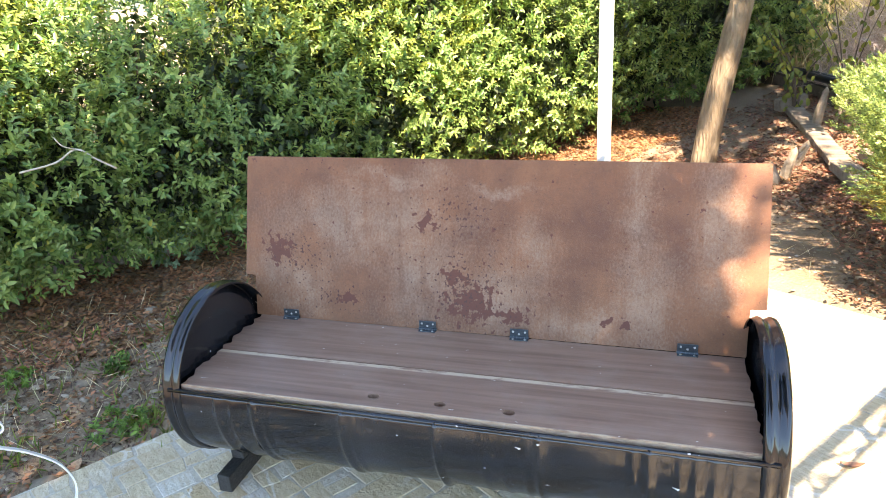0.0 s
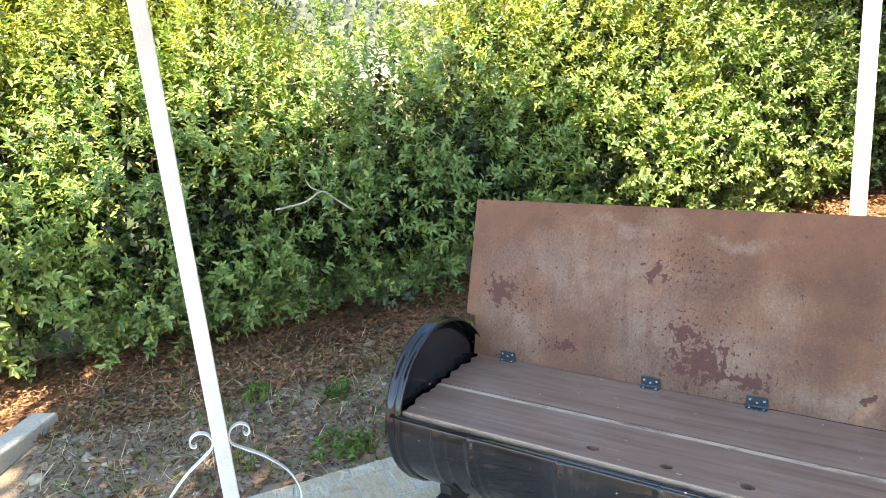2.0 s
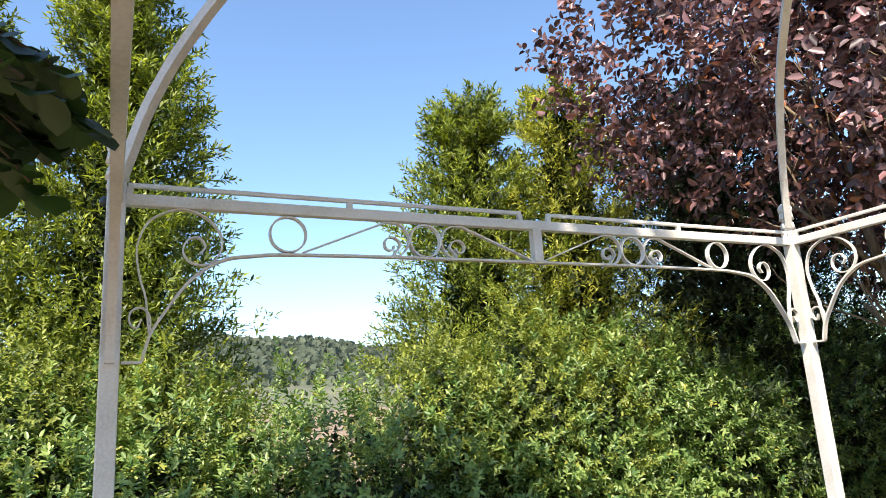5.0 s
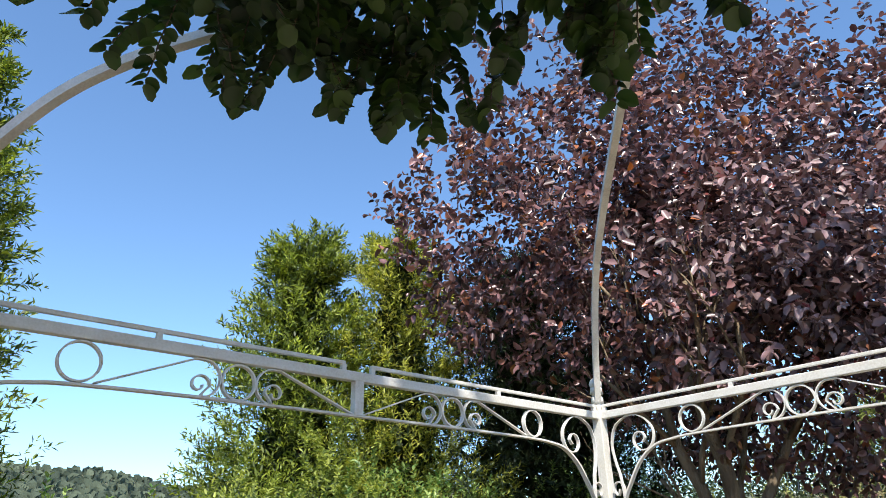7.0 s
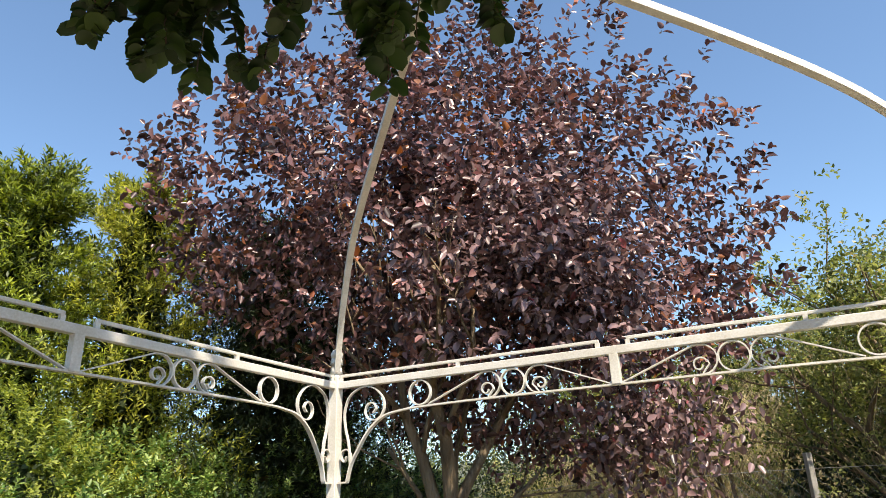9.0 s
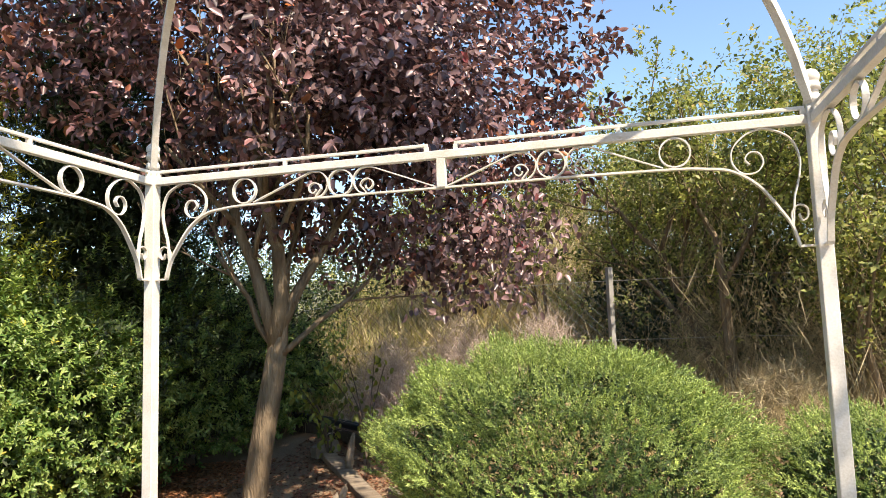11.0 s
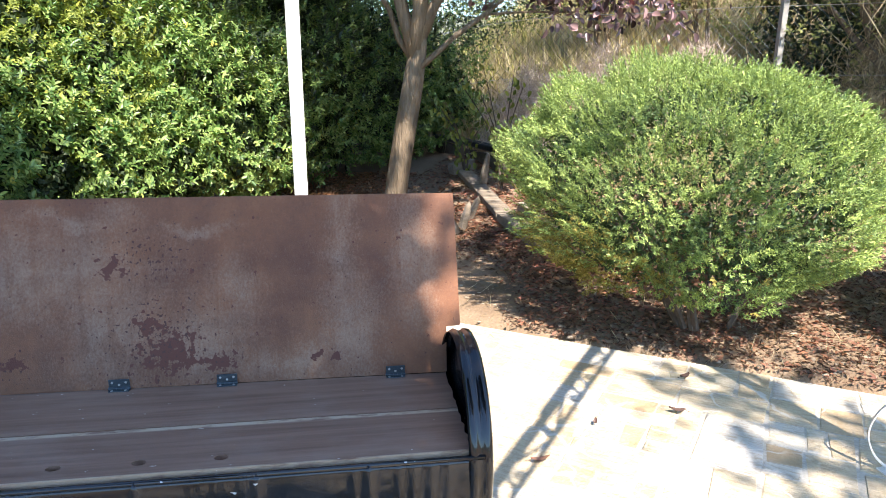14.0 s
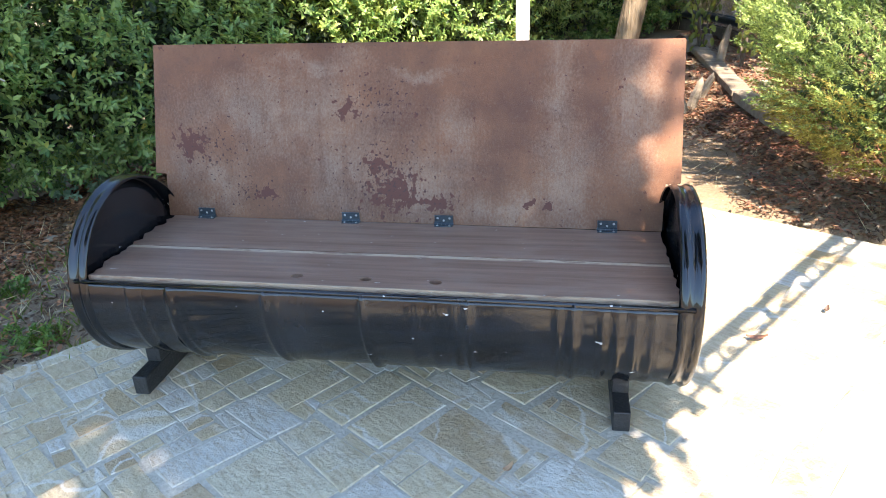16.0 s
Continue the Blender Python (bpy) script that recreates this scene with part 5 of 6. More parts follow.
def build_litter():
    rng = np.random.default_rng(51)
    def strew(P, name, material, label):
        bare = np.hypot((P[:, 0] - 1.36) / 0.30, (P[:, 1] - 2.25) / 0.60) + rng.normal(size=len(P)) * 0.18 < 1
        P = on_ground(P[~bare], 0.006)
        P[:, 2] += rng.random(len(P)) * 0.012
        n = len(P)
        flat = rand_dirs(rng, n) * np.array([1, 1, 0.25])
        ob = leaves(name, P, flat, unit(rand_dirs(rng, n) * 0.5 + np.array([0, 0, 1])), 0.036, 0.015, material, rng=rng, needle=True)
        tagged(ob, label, "leaf litter", kind="stuff")

    strew(np.concatenate([spread_plan(rng, 40000, -2.6, -1.25, -4.5, 3.5), spread_plan(rng, 3600, -1.3, -0.32, -3.6, 2.0)]), "hedge_litter", M_LITTER, "orange-brown dry leaves lying under the hedge")
    strew(np.concatenate([spread_plan(rng, 26000, -1.2, 5.5, 0.62, 4.2), spread_plan(rng, 8000, -0.6, 2.2, 0.8, 3.0)]), "leaf_litter", M_PLUMLITTER, "reddish brown fallen leaves on the slope")
    P = np.concatenate([spread_plan(rng, 30000, -0.6, 4.6, 0.62, 2.6), spread_plan(rng, 17000, -1.8, -0.34, -3.8, 0.9)])
    bare = np.hypot((P[:, 0] - 1.36) / 0.30, (P[:, 1] - 2.25) / 0.60) + rng.normal(size=len(P)) * 0.15 < 1
    P = on_ground(P[~bare], 0.003)
    n = len(P)
    ob = leaves("bark_mulch", P, rand_dirs(rng, n) * np.array([1, 1, 0.3]), unit(rand_dirs(rng, n) * 0.7 + np.array([0, 0, 1])), 0.030, 0.009, M_MULCH, rng=rng, needle=True)
    tagged(ob, "dark brown bark mulch and broken twigs", "mulch", kind="stuff")


def build_pebbles():
    rng = np.random.default_rng(52)
    P = np.concatenate([spread_plan(rng, 2900, -1.7, -0.33, -3.8, 0.9), spread_plan(rng, 450, -0.3, 3.5, 0.4, 1.2)])
    P = on_ground(P)
    t = (1 + 5 ** 0.5) / 2
    base = unit(np.array([(-1, t, 0), (1, t, 0), (-1, -t, 0), (1, -t, 0), (0, -1, t), (0, 1, t), (0, -1, -t), (0, 1, -t), (t, 0, -1), (t, 0, 1), (-t, 0, -1), (-t, 0, 1)]))
    tri = np.array([(0, 11, 5), (0, 5, 1), (0, 1, 7), (0, 7, 10), (0, 10, 11), (1, 5, 9), (5, 11, 4), (11, 10, 2), (10, 7, 6), (7, 1, 8), (3, 9, 4), (3, 4, 2), (3, 2, 6), (3, 6, 8), (3, 8, 9), (4, 9, 5), (2, 4, 11), (6, 2, 10), (8, 6, 7), (9, 8, 1)])
    n = len(P)
    size = 0.006 + 0.016 * rng.random(n) ** 2.5
    size[:14] = 0.035 + 0.03 * rng.random(14)
    sc = size[:, None, None] * (0.7 + 0.6 * rng.random((n, 1, 3))) * np.array([1.25, 1.0, 0.5])
    V = P[:, None, :] + base[None] * sc * (0.85 + 0.3 * rng.random((n, 12, 1)))
    Fc = (np.arange(n)[:, None, None] * 12 + tri[None]).reshape(-1, 3)
    ob = data_ob("gravel", V.reshape(-1, 3).tolist(), Fc.tolist(), M_PEBBLE, smooth=True)
    tagged(ob, "grey gravel and small stones on bare soil", "gravel", kind="stuff")


def blades(name, rng, P, high, material, wide=0.006, lean=0.5, parent=None):
    n = len(P)
    way = unit(rand_dirs(rng, n) * lean + np.array([0, 0, 1]))
    return leaves(name, P, way, rand_dirs(rng, n), high, wide, material, parent, fold=0.05, jitter=0.6, rng=rng, needle=True)


def build_grass():
    rng = np.random.default_rng(53)
    spots = [(-1.44, 0.35, 90), (-1.61, 0.83, 60), (-1.93, 0.48, 50), (-1.35, 0.05, 40), (-2.3, 0.05, 60), (-1.87, -0.23, 50), (-2.57, 0.71, 40), (-1.47, 1.05, 30), (-1.25, 0.14, 60), (-1.52, 0.13, 60), (-1.08, 0.5, 30)]
    P = np.concatenate([np.array([x, y]) + rng.normal(size=(c, 2)) * 0.055 for x, y, c in spots] + [spread_plan(rng, 1600, -1.6, -0.35, -3.8, 0.6)])
    tagged(blades("grass", rng, on_ground(P, -0.005), 0.06, M_GRASS, 0.007, 0.9), "small green grass tufts and weeds", "grass", kind="stuff")
    P = np.concatenate([spread_plan(rng, 3200, -1.9, -0.35, -3.8, 1.0), spread_plan(rng, 500, 0.0, 4.2, 0.4, 1.3)])
    tagged(blades("dry_stalks", rng, on_ground(P, 0.002), 0.09, M_DRY, 0.003, 3.0), "pale dry stalks lying on the soil", "dry grass", kind="stuff")
    P = np.concatenate([spread_plan(rng, 30000, -2.0, 9.5, 4.4, 13.0), spread_plan(rng, 9000, 0.8, 9.0, 3.2, 5.5)])
    tagged(blades("meadow", rng, on_ground(P, -0.02), 0.36, M_DRY, 0.012, 0.7), "tall dry straw-coloured meadow grass behind the fence", "meadow", kind="stuff")
    P = spread_plan(rng, 9000, -4.5, 3.0, 5.1, 13.0)
    tagged(blades("tall_straw", rng, on_ground(P, -0.02), 0.45, M_DRY, 0.012, 0.8), "pale tall straw behind the fence", "dry grass", kind="stuff")
    P = spread_plan(rng, 9000, -4.5, 3.0, 5.1, 13.0)
    tagged(blades("tall_weeds", rng, on_ground(P, -0.02), 0.36, M_WEED, 0.012, 0.9), "yellow-green tall weeds behind the fence", "weeds", kind="stuff")
    P = spread_plan(rng, 20000, -4.0, 16.0, 13.0, 24.0)
    tagged(blades("far_meadow", rng, on_ground(P, -0.02), 0.5, M_DRY, 0.04, 0.8), "dry meadow grass on the rise", "meadow", kind="stuff")
    P = spread_plan(rng, 22000, -2.0, 12.0, 4.8, 22.0)
    tagged(blades("weeds", rng, on_ground(P, -0.02), 0.28, M_WEED, 0.02, 1.2), "yellow-green weeds in the meadow", "weeds", kind="stuff")


def build_bramble(x, y, rad, high, seed, material, label):
    """A heap of dry tangled stalks."""
    rng = np.random.default_rng(seed)
    n = 8500
    d = rand_dirs(rng, n)
    d[:, 2] = np.abs(d[:, 2])
    P = np.stack([x + d[:, 0] * rad * rng.random(n) ** 0.5, y + d[:, 1] * rad * rng.random(n) ** 0.5, np.zeros(n)], 1)
    g = float(ground_z(np.array(x), np.array(y)))
    P[:, 2] = g + d[:, 2] * high * rng.random(n) ** 0.6
    ob = leaves("dry_bramble", P, unit(rand_dirs(rng, n) + np.array([0, 0, 0.5])), rand_dirs(rng, n), 0.17, 0.0048, material, fold=0.05, rng=rng, needle=True)
    tagged(ob, label, "bramble", kind="stuff")


def build_fallen_leaf(x, y, long, wide, turn, color, label):
    bm = bmesh.new()
    rows = []
    for k in range(7):
        s = k / 6
        w = wide * math.sin(math.pi * min(0.97, s * 0.92 + 0.06)) ** 0.8
        curl = 0.006 + 0.012 * (s - 0.4) ** 2 * 4
        rows.append([bm.verts.new(((s - 0.5) * long, sx * w / 2, curl + 0.006 * abs(sx))) for sx in (-1, 0, 1)])
    for a, b in zip(rows, rows[1:]):
        for k in range(2):
            bm.faces.new((a[k], a[k + 1], b[k + 1], b[k]))
    tube(bm, [(-long / 2, 0, 0.010), (-long * 0.75, 0.004, 0.004)], 0.0012, 4)
    ob = mesh_ob("fallen_leaf", bm, color)
    tagged(ob, label, "leaf", "fallen leaves")
    ob.matrix_basis = pose(x, y, 0.004 if uv_of(x, y)[0] > PAVE[0] else float(ground_z(np.array(x), np.array(y))) + 0.004, 0, 0, turn)


M_DARKLEAF = mat("dry_dark_leaf", (0.05, 0.028, 0.02), 0.6, var=(0.12, 0.06, 0.04), scale=30)
M_TANLEAF = mat("dry_tan_leaf", (0.36, 0.20, 0.10), 0.7, var=(0.46, 0.28, 0.16), scale=30)
for lx, ly, long, wide, turn, color, label in ((2.182, 0.990, 0.055, 0.035, 10, M_DARKLEAF, "dark curled dry leaf on the pale paving"), (1.985, 0.675, 0.075, 0.035, 170, M_DARKLEAF, "dark curled dry leaf on the pale paving"), (1.582, 0.623, 0.03, 0.02, 60, M_DARKLEAF, "dark curled dry leaf on the pale paving"), (1.267, 0.38, 0.075, 0.03, -5, M_REDLEAF, "reddish dry leaf on the pale paving"), (-1.578, -0.17, 0.07, 0.06, 70, M_TANLEAF, "tan dry leaf on the soil beside the paving"), (0.42, -0.42, 0.035, 0.02, 40, M_TANLEAF, "tan dry leaf on the soil beside the paving")):
    build_fallen_leaf(lx, ly, long, wide, turn, color, label)

def build_twig():
    bm = bmesh.new()
    tube(bm, spline([(-2.50, 0.75, 0.90), (-2.39, 0.88, 0.92), (-2.33, 0.97, 0.97), (-2.27, 1.02, 0.91), (-2.20, 1.08, 0.84)], 4), 0.0055, 6)
    tube(bm, spline([(-2.33, 0.97, 0.97), (-2.36, 0.92, 1.00), (-2.38, 0.90, 1.05)], 4), 0.004, 6)
    tagged(mesh_ob("bare_twig", bm, M_DEADWOOD, smooth=True), "pale bare forked twig caught in the hedge", "twig")


M_DEADWOOD = mat("dead_wood", (0.36, 0.31, 0.24), 0.85, var=(0.48, 0.43, 0.35), scale=12, fine=90, bump=0.4)
build_twig()

M_SAGE = leaf_mat("sage_leaf", (0.14, 0.22, 0.13), (0.26, 0.36, 0.22), 0.6, 0.25)
M_HERB = leaf_mat("herb_leaf", (0.05, 0.11, 0.02), (0.17, 0.28, 0.055), 0.5, 0.35)
gs = float(ground_z(np.array(-2.52), np.array(1.80)))
build_shrub("sage_tuft", [((-2.52, 1.80, gs + 0.13), (0.16, 0.16, 0.16))], 900, 0.035, M_SAGE, "small grey-green herb tuft growing in the mulch", "herb", seed=301, each=9, stem=0.06, hole=-9, floor=0.01, shoots=False)
for k, (hx, hy, hr) in enumerate(((-2.26, 0.23, 0.06), (-1.98, 0.55, 0.05), (-1.60, 0.08, 0.09), (-1.50, 0.12, 0.07), (-1.93, 0.48, 0.03))):
    gs = float(ground_z(np.array(hx), np.array(hy)))
    build_shrub("weed", [((hx, hy, gs + 0.02), (hr, hr, 0.03))], 90 if hr < 0.06 else 230, 0.024, M_HERB, "low bright green weed on gravelly soil", "weed", "weeds on the gravel", seed=310 + k, each=6, stem=0.02, hole=-9, floor=0.004, shoots=False)


def build_sapling(x, y, high, seed):
    """A thin young tree with few broad hanging leaves."""
    rng = np.random.default_rng(seed)
    r2 = random.Random(seed)
    top = empty("sapling")
    tagged(top, "thin sapling with sparse broad yellow-green leaves", "sapling")
    g = float(ground_z(np.array(x), np.array(y)))
    P, A, F = [], [], []
    for k in range(5):
        a = r2.uniform(0, math.tau)
        tip = Vector((x + 0.42 * math.cos(a), y + 0.25 * math.sin(a), g + high * r2.uniform(0.65, 1.0)))
        path = spline([(x, y, g - 0.05), (x + 0.1 * math.cos(a), y + 0.06 * math.sin(a), g + high * 0.4), tip], 6)
        bm = bmesh.new()
        tube(bm, path, [0.010 - 0.0006 * j for j in range(len(path))], 5)
        part("stem", bm, M_TWIG, top)
        for p in path[3:]:
            for _ in range(2):
                P.append(p + Vector((r2.uniform(-0.08, 0.08), r2.uniform(-0.08, 0.08), r2.uniform(-0.05, 0.04))))
                A.append(Vector((r2.uniform(-1, 1), r2.uniform(-1, 1), -0.9)))
                F.append(Vector((r2.uniform(-0.4, 0.4), -1, 0.5)))
    leaves("foliage", np.array(P), np.array(A), np.array(F), 0.062, 0.032, M_SAPLING, top, rng=rng, oval=True)


build_sapling(2.02, 4.35, 1.25, 401)
build_sapling(1.78, 4.95, 0.9, 402)

build_litter()
build_pebbles()
build_grass()
build_bramble(2.59, 5.5, 0.6, 1.0, 61, M_STRAW, "pinkish grey heap of dry bramble by the fence")
build_bramble(3.38, 5.36, 0.65, 1.1, 62, M_STRAW, "pinkish grey heap of dry bramble by the fence")
build_bramble(4.26, 5.01, 0.65, 1.1, 63, M_STRAW, "pinkish grey heap of dry bramble by the fence")
build_bramble(1.75, 7.35, 0.6, 0.7, 64, M_BRUSH, "dark heap of bare twigs behind the tree")
for k, (x, y, r, h) in enumerate(((5.93, 4.32, 0.8, 1.2), (6.68, 3.28, 0.9, 1.4), (7.11, 2.06, 0.9, 1.4), (5.39, 5.55, 0.7, 1.0), (5.46, 2.94, 0.6, 0.7), (7.35, 0.84, 0.9, 1.3))):
    build_bramble(x, y, r, h, 70 + k, M_BRUSH, "thick brown undergrowth of dry stalks")


# ---- timber edging, stakes, pipe and fence ----
def board(name, a, b, wide, thick, material, label, category, roll=0.0):
    """A worn board from a to b, resting on its lower face."""
    a, b = Vector(a), Vector(b)
    way = (b - a).normalized()
    side = way.cross(Vector((0, 0, 1))).normalized()
    side.rotate(Matrix.Rotation(roll, 3, way))
    up = side.cross(way)
    rng = random.Random(len(label) + int(a.x * 100))
    bm = bmesh.new()
    rings = []
    n = 9
    for k in range(n + 1):
        c = a.lerp(b, k / n)
        w = wide / 2 * (1 + rng.uniform(-0.06, 0.06))
        t = thick * (1 + rng.uniform(-0.12, 0.05))
        ch = min(0.006, thick * 0.2)
        prof = ((-w, 0), (w, 0), (w, t - ch), (w - ch, t), (-w + ch, t), (-w, t - ch))
        rings.append([bm.verts.new(c + side * x + up * z) for x, z in prof])
    for r, s2 in zip(rings, rings[1:]):
        for k in range(6):
            bm.faces.new((r[k], r[(k + 1) % 6], s2[(k + 1) % 6], s2[k]))
    bm.faces.new(rings[0][::-1])
    bm.faces.new(rings[-1])
    return tagged(mesh_ob(name, bm, material), label, category)


def gpt(x, y, lift=0.0):
    return (x, y, float(ground_z(np.array(x), np.array(y))) + lift)


board("timber_plank", gpt(1.76, 5.02, 0.03), gpt(1.87, 3.58, 0.03), 0.15, 0.05, M_TIMBER, "weathered grey plank of the slope's edging", "plank")
board("timber_plank", gpt(1.87, 3.56, 0.01), gpt(1.99, 2.66, 0.01), 0.15, 0.07, M_TIMBER, "weathered grey plank of the slope's edging", "plank")
board("timber_plank", gpt(2.04, 3.71, 0.0), gpt(2.17, 3.12, 0.0), 0.06, 0.07, M_TIMBER, "thin weathered batten on the mulch", "plank")
board("timber_plank", gpt(2.03, 2.60, 0.0), gpt(2.30, 2.66, 0.0), 0.09, 0.03, M_TWIG, "short dark board end lying on the mulch", "plank")
board("timber_plank", gpt(1.62, 6.95, 0.0), gpt(2.16, 4.75, 0.0), 0.05, 0.16, M_TWIG, "dark board set on edge behind the stakes", "plank")
board("timber_block", gpt(1.64, 5.0, 0.03), gpt(1.88, 5.08, 0.03), 0.12, 0.12, M_TIMBER, "short weathered timber block on the slope", "block")
for x, y, h, lean in ((1.84, 4.43, 0.36, 0.06), (1.47, 3.45, 0.24, 0.07), (1.42, 3.32, 0.16, -0.04), (1.57, 3.72, 0.22, 0.10)):
    bm = bmesh.new()
    b = Vector(gpt(x, y, -0.05))
    tube(bm, [b, b + Vector((lean * 0.5, 0, h * 0.6)), b + Vector((lean, 0.02, h)), b + Vector((lean * 1.1, 0.02, h + 0.04))], [0.04, 0.036, 0.026, 0.006], 7)
    tagged(mesh_ob("wooden_stake", bm, M_TIMBER), "pale split wooden stake driven into the slope", "stake")
for off in (0.0, 0.09):
    bm = bmesh.new()
    tube(bm, spline([gpt(1.38, 7.4 + off, 0.06), gpt(1.66, 6.7 + off, 0.18), gpt(2.05, 5.2 + off, 0.18), gpt(2.6, 4.4 + off, 0.06)], 6), 0.035, 10)
    tagged(mesh_ob("black_pipe", bm, M_PIPE, smooth=True), "black plastic drain pipe lying along the slope", "pipe")
bm = bmesh.new()
box(bm, (-0.42, -0.07, -0.04), (0.42, 0.07, 0.08), 0.012, Matrix.Translation((-2.9, -0.82, 0.0)) @ Matrix.Rotation(-1.1, 4, "Z"))
tagged(mesh_ob("kerb_stone", bm, M_MORTAR), "loose pale concrete kerb stone on the soil", "kerb stone")


def build_fence():
    fence = empty("wire_fence")
    tagged(fence, "wire mesh fence on grey posts", "fence")
    us = [-2.2, 2.03, 6.2, 8.4]
    for u in us:
        p = plan(u, 4.95)
        g = ground_z(np.array(p.x), np.array(p.y))
        bm = bmesh.new()
        box(bm, (p.x - 0.03, p.y - 0.03, g - 0.1), (p.x + 0.03, p.y + 0.03, g + 1.55), 0.006)
        part("fence_post", bm, M_CONCRETE, fence, "slim grey concrete fence post")

    def at(u, h):
        p = plan(u, 4.95)
        return Vector((p.x, p.y, float(ground_z(np.array(p.x), np.array(p.y))) + h))

    for h in (0.1, 0.75, 1.4):
        bm = bmesh.new()
        tube(bm, [at(us[0] + (us[-1] - us[0]) * k / 20, h) for k in range(21)], 0.003, 4)
        part("wire", bm, M_WIRE, fence)
    bm = bmesh.new()
    k = us[0]
    while k < us[-1] - 1.3:
        tube(bm, [at(k, 0.1), at(k + 1.3, 1.4)], 0.0018, 3)
        tube(bm, [at(k + 1.3, 0.1), at(k, 1.4)], 0.0018, 3)
        k += 0.11
    tagged(part("wire_mesh", bm, M_HINGE, fence), kind="stuff")


build_fence()

# ---- distance ----
def build_hills():
    n = 240
    verts, faces = [], []
    for j, (r, hgt) in enumerate(((380, 0.0), (520, 30), (680, 66), (1000, 78))):
        for k in range(n):
            a = math.tau * k / n
            h = hgt * (0.8 + 0.25 * math.sin(a * 3 + 1) + 0.12 * math.sin(a * 11) + 0.05 * math.sin(a * 37)) - 3
            verts.append((r * math.cos(a), r * math.sin(a), h))
    for j in range(3):
        for k in range(n):
            a, b = j * n + k, j * n + (k + 1) % n
            faces.append((a, b, b + n, a + n))
    tagged(data_ob("backdrop_hills", verts, faces, M_HILL, smooth=True), "distant wooded hills", "hills", kind="structure")


build_hills()


def build_hill_woods():
    rng = np.random.default_rng(77)
    n = 5200
    a = np.radians(rng.uniform(118, 158, n))
    r = rng.uniform(470, 700, n)
    hgt = np.interp(r, (380, 520, 680, 1000), (0, 30, 66, 78)) * (0.8 + 0.25 * np.sin(a * 3 + 1) + 0.12 * np.sin(a * 11) + 0.05 * np.sin(a * 37)) - 3
    P = np.stack([r * np.cos(a), r * np.sin(a), hgt + rng.random(n) * 2.0 - 1.0], 1)
    P[:60, 2] += 2.0
    ob = leaves("hill_woods", P, unit(rand_dirs(rng, n) * 0.4 + np.array([0, 0, 1])), rand_dirs(rng, n), 5.0, 6.0, M_HAZYWOOD, rng=rng, jitter=0.6)
    tagged(ob, "scattered dark trees on the distant hillside", "woods", kind="stuff")


build_hill_woods()


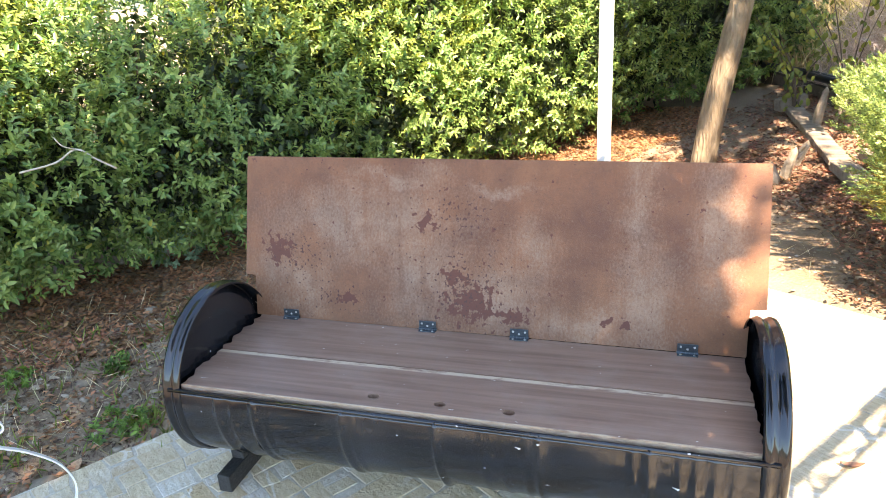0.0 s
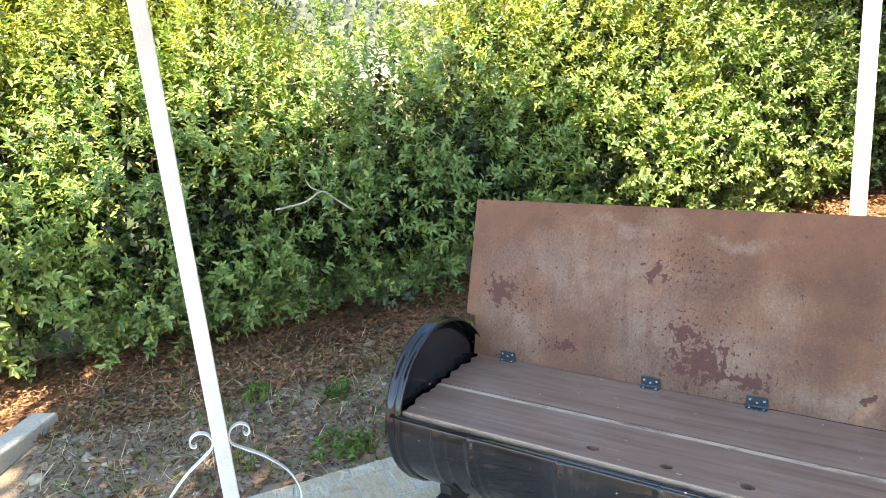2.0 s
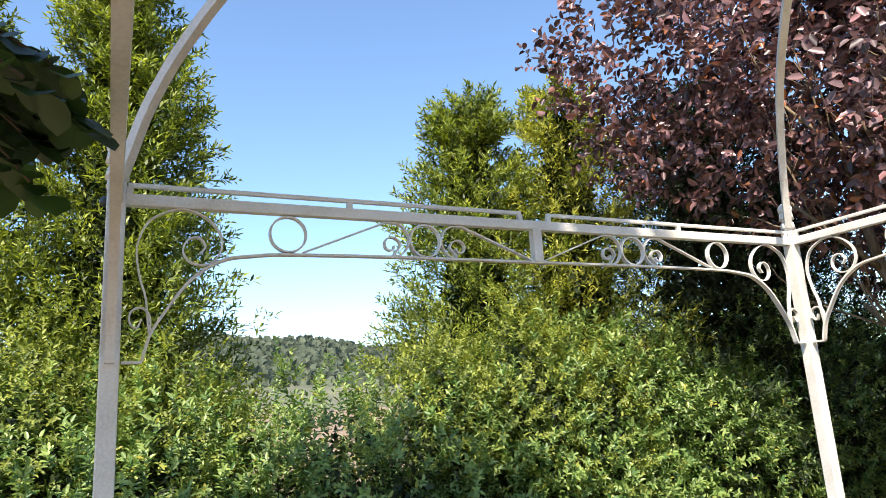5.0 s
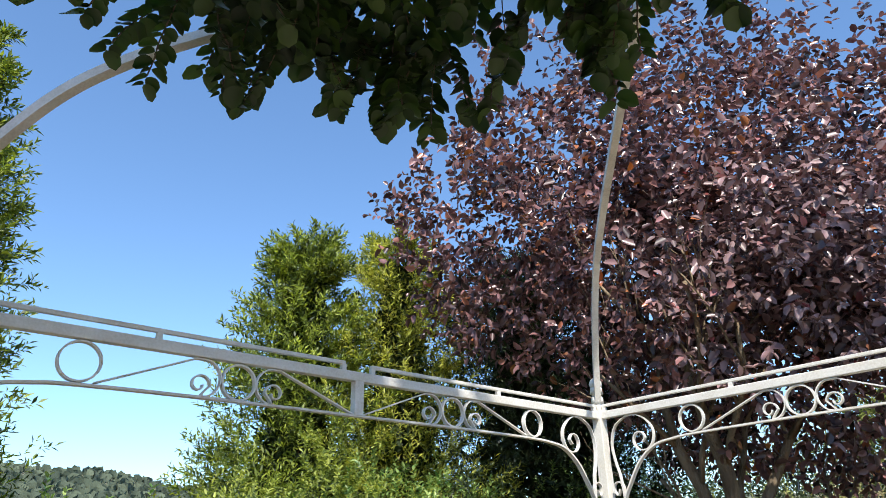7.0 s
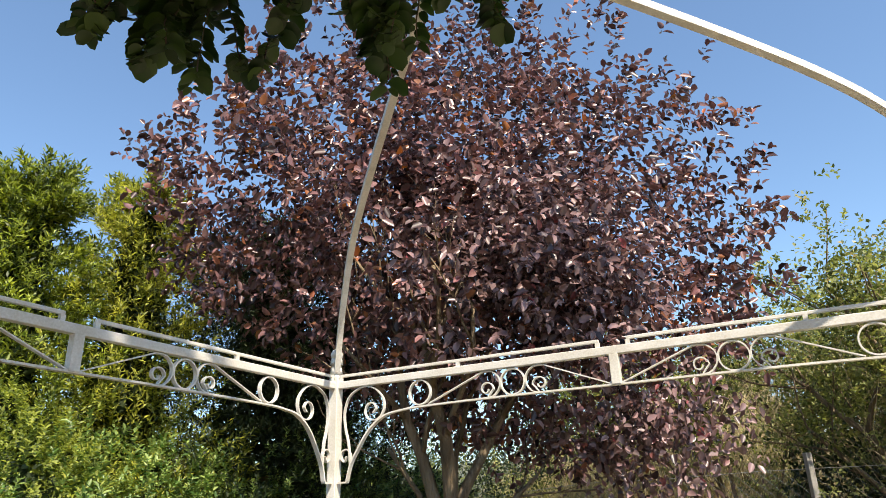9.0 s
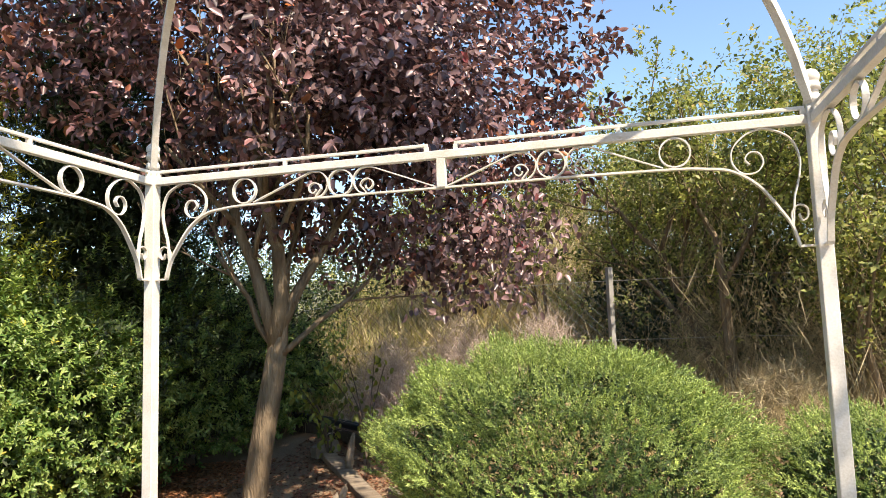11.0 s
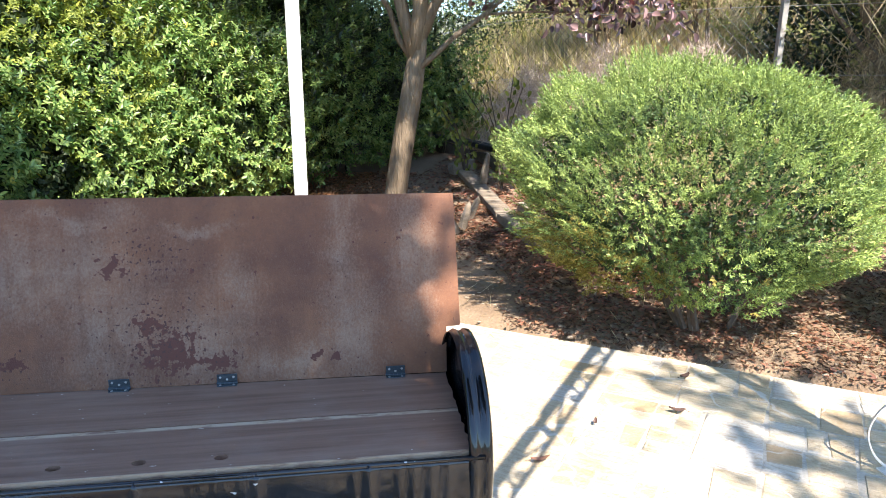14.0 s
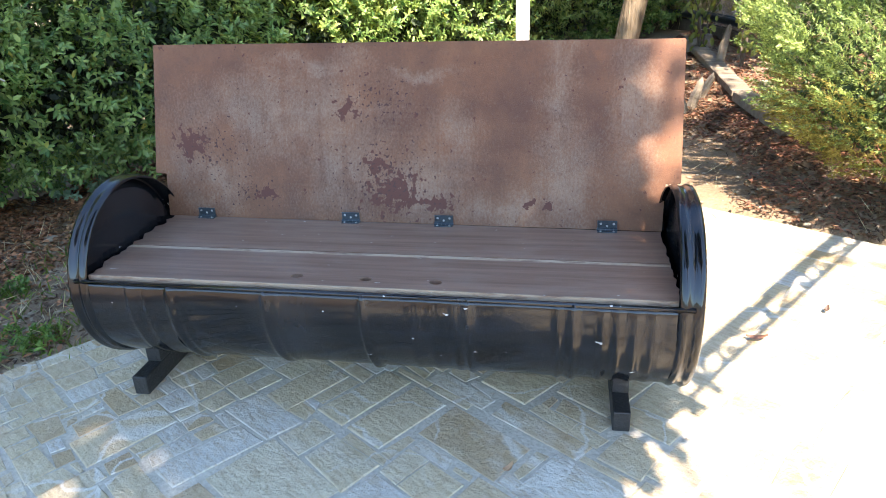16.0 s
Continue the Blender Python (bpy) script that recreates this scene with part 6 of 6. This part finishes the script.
# ---- paving ----
def build_paving():
    ua, ub, va, vb = PAVE
    bm = bmesh.new()
    box(bm, (ua, va, -0.09), (ub, vb, -0.0035), 0.004)
    for vert in bm.verts:
        vert.co.y = skew(vert.co.x, vert.co.y)
    slab = mesh_ob("pavement", bm, M_MORTAR)
    tagged(slab, "terrace bed of grey mortar under stone slabs", "paving", kind="structure")
    slab.matrix_basis = Matrix.Translation(CORNER) @ Matrix.Rotation(TURN, 4, "Z")
    rng = random.Random(3)
    cells = []

    def split(a, b, c, d):
        w, h = b - a, d - c
        near = 0.55 if b < 0.55 else 1.0
        if max(w, h) < 0.20 * near or (max(w, h) < 0.46 * near and min(w, h) < 0.26 * near and rng.random() < 0.42):
            cells.append((a, b, c, d))
            return
        k = rng.uniform(0.36, 0.64)
        if w > h * rng.uniform(0.8, 1.3):
            split(a, a + w * k, c, d)
            split(a + w * k, b, c, d)
        else:
            split(a, b, c, c + h * k)
            split(a, b, c + h * k, d)

    split(ua + 0.005, ub - 0.005, va + 0.005, vb - 0.005)
    # large slabs laid first; the small stones fill up round them
    laid = ((1.03, 1.36, -1.775, -1.57, M_BROWNSTONE), (1.135, 1.475, -1.545, -1.455, M_BROWNSTONE), (0.705, 0.838, -1.91, -1.59, M_STONE), (0.848, 1.015, -1.90, -1.585, M_STONE), (0.59, 0.72, -2.40, -2.11, M_PALESTONE), (0.28, 0.435, -2.53, -2.24, M_STONE), (0.85, 1.12, -1.54, -1.47, M_PALESTONE), (1.0, 1.2, -1.43, -1.25, M_STONE), (0.51, 0.64, -1.97, -1.70, M_STONE), (1.27, 1.465, -1.39, -1.315, M_BROWNSTONE))
    for p, q, r, t, _ in laid:
        left = []
        for a, b, c, d in cells:
            if a >= q or b <= p or c >= t or d <= r:
                left.append((a, b, c, d))
                continue
            lo, hi = max(c, r), min(d, t)
            left += [k for k in ((a, b, c, r), (a, b, t, d), (a, p, lo, hi), (q, b, lo, hi)) if k[1] - k[0] > 0.03 and k[3] - k[2] > 0.03]
        cells = left
    kinds = [(*k, rng.choice((M_STONE, M_STONE, M_STONE, M_BROWNSTONE, M_PALESTONE))) for k in cells] + list(laid)
    rest_v, rest_f = [], []
    for a, b, c, d, stone in kinds:
        g = 0.0055
        pts = [(a + g, c + g), (b - g, c + g), (b - g, d - g), (a + g, d - g)]
        pts = [(x + rng.uniform(-0.010, 0.010), skew(x, y) + rng.uniform(-0.010, 0.010)) for x, y in pts]
        z = rng.uniform(-0.002, 0.002)
        verts = [(x, y, -0.02) for x, y in pts] + [(x, y, z - 0.003) for x, y in pts]
        cx, cy = (a + b) / 2, (c + d) / 2
        verts += [(x + (cx - x) * 0.03, y + (cy - y) * 0.03, z) for x, y in pts]
        faces = [(8, 9, 10, 11)]
        for k in range(4):
            j = (k + 1) % 4
            faces += [(k, j, 4 + j, 4 + k), (4 + k, 4 + j, 8 + j, 8 + k)]
        if cy > -2.6 and cx < 2.9:
            data_ob("paving_stone", verts, faces, stone, slab)
        else:
            rest_f += [tuple(k + len(rest_v) for k in f) for f in faces]
            rest_v += verts
    tagged(data_ob("paving_rest", rest_v, rest_f, M_STONE, slab), kind="stuff")


build_paving()
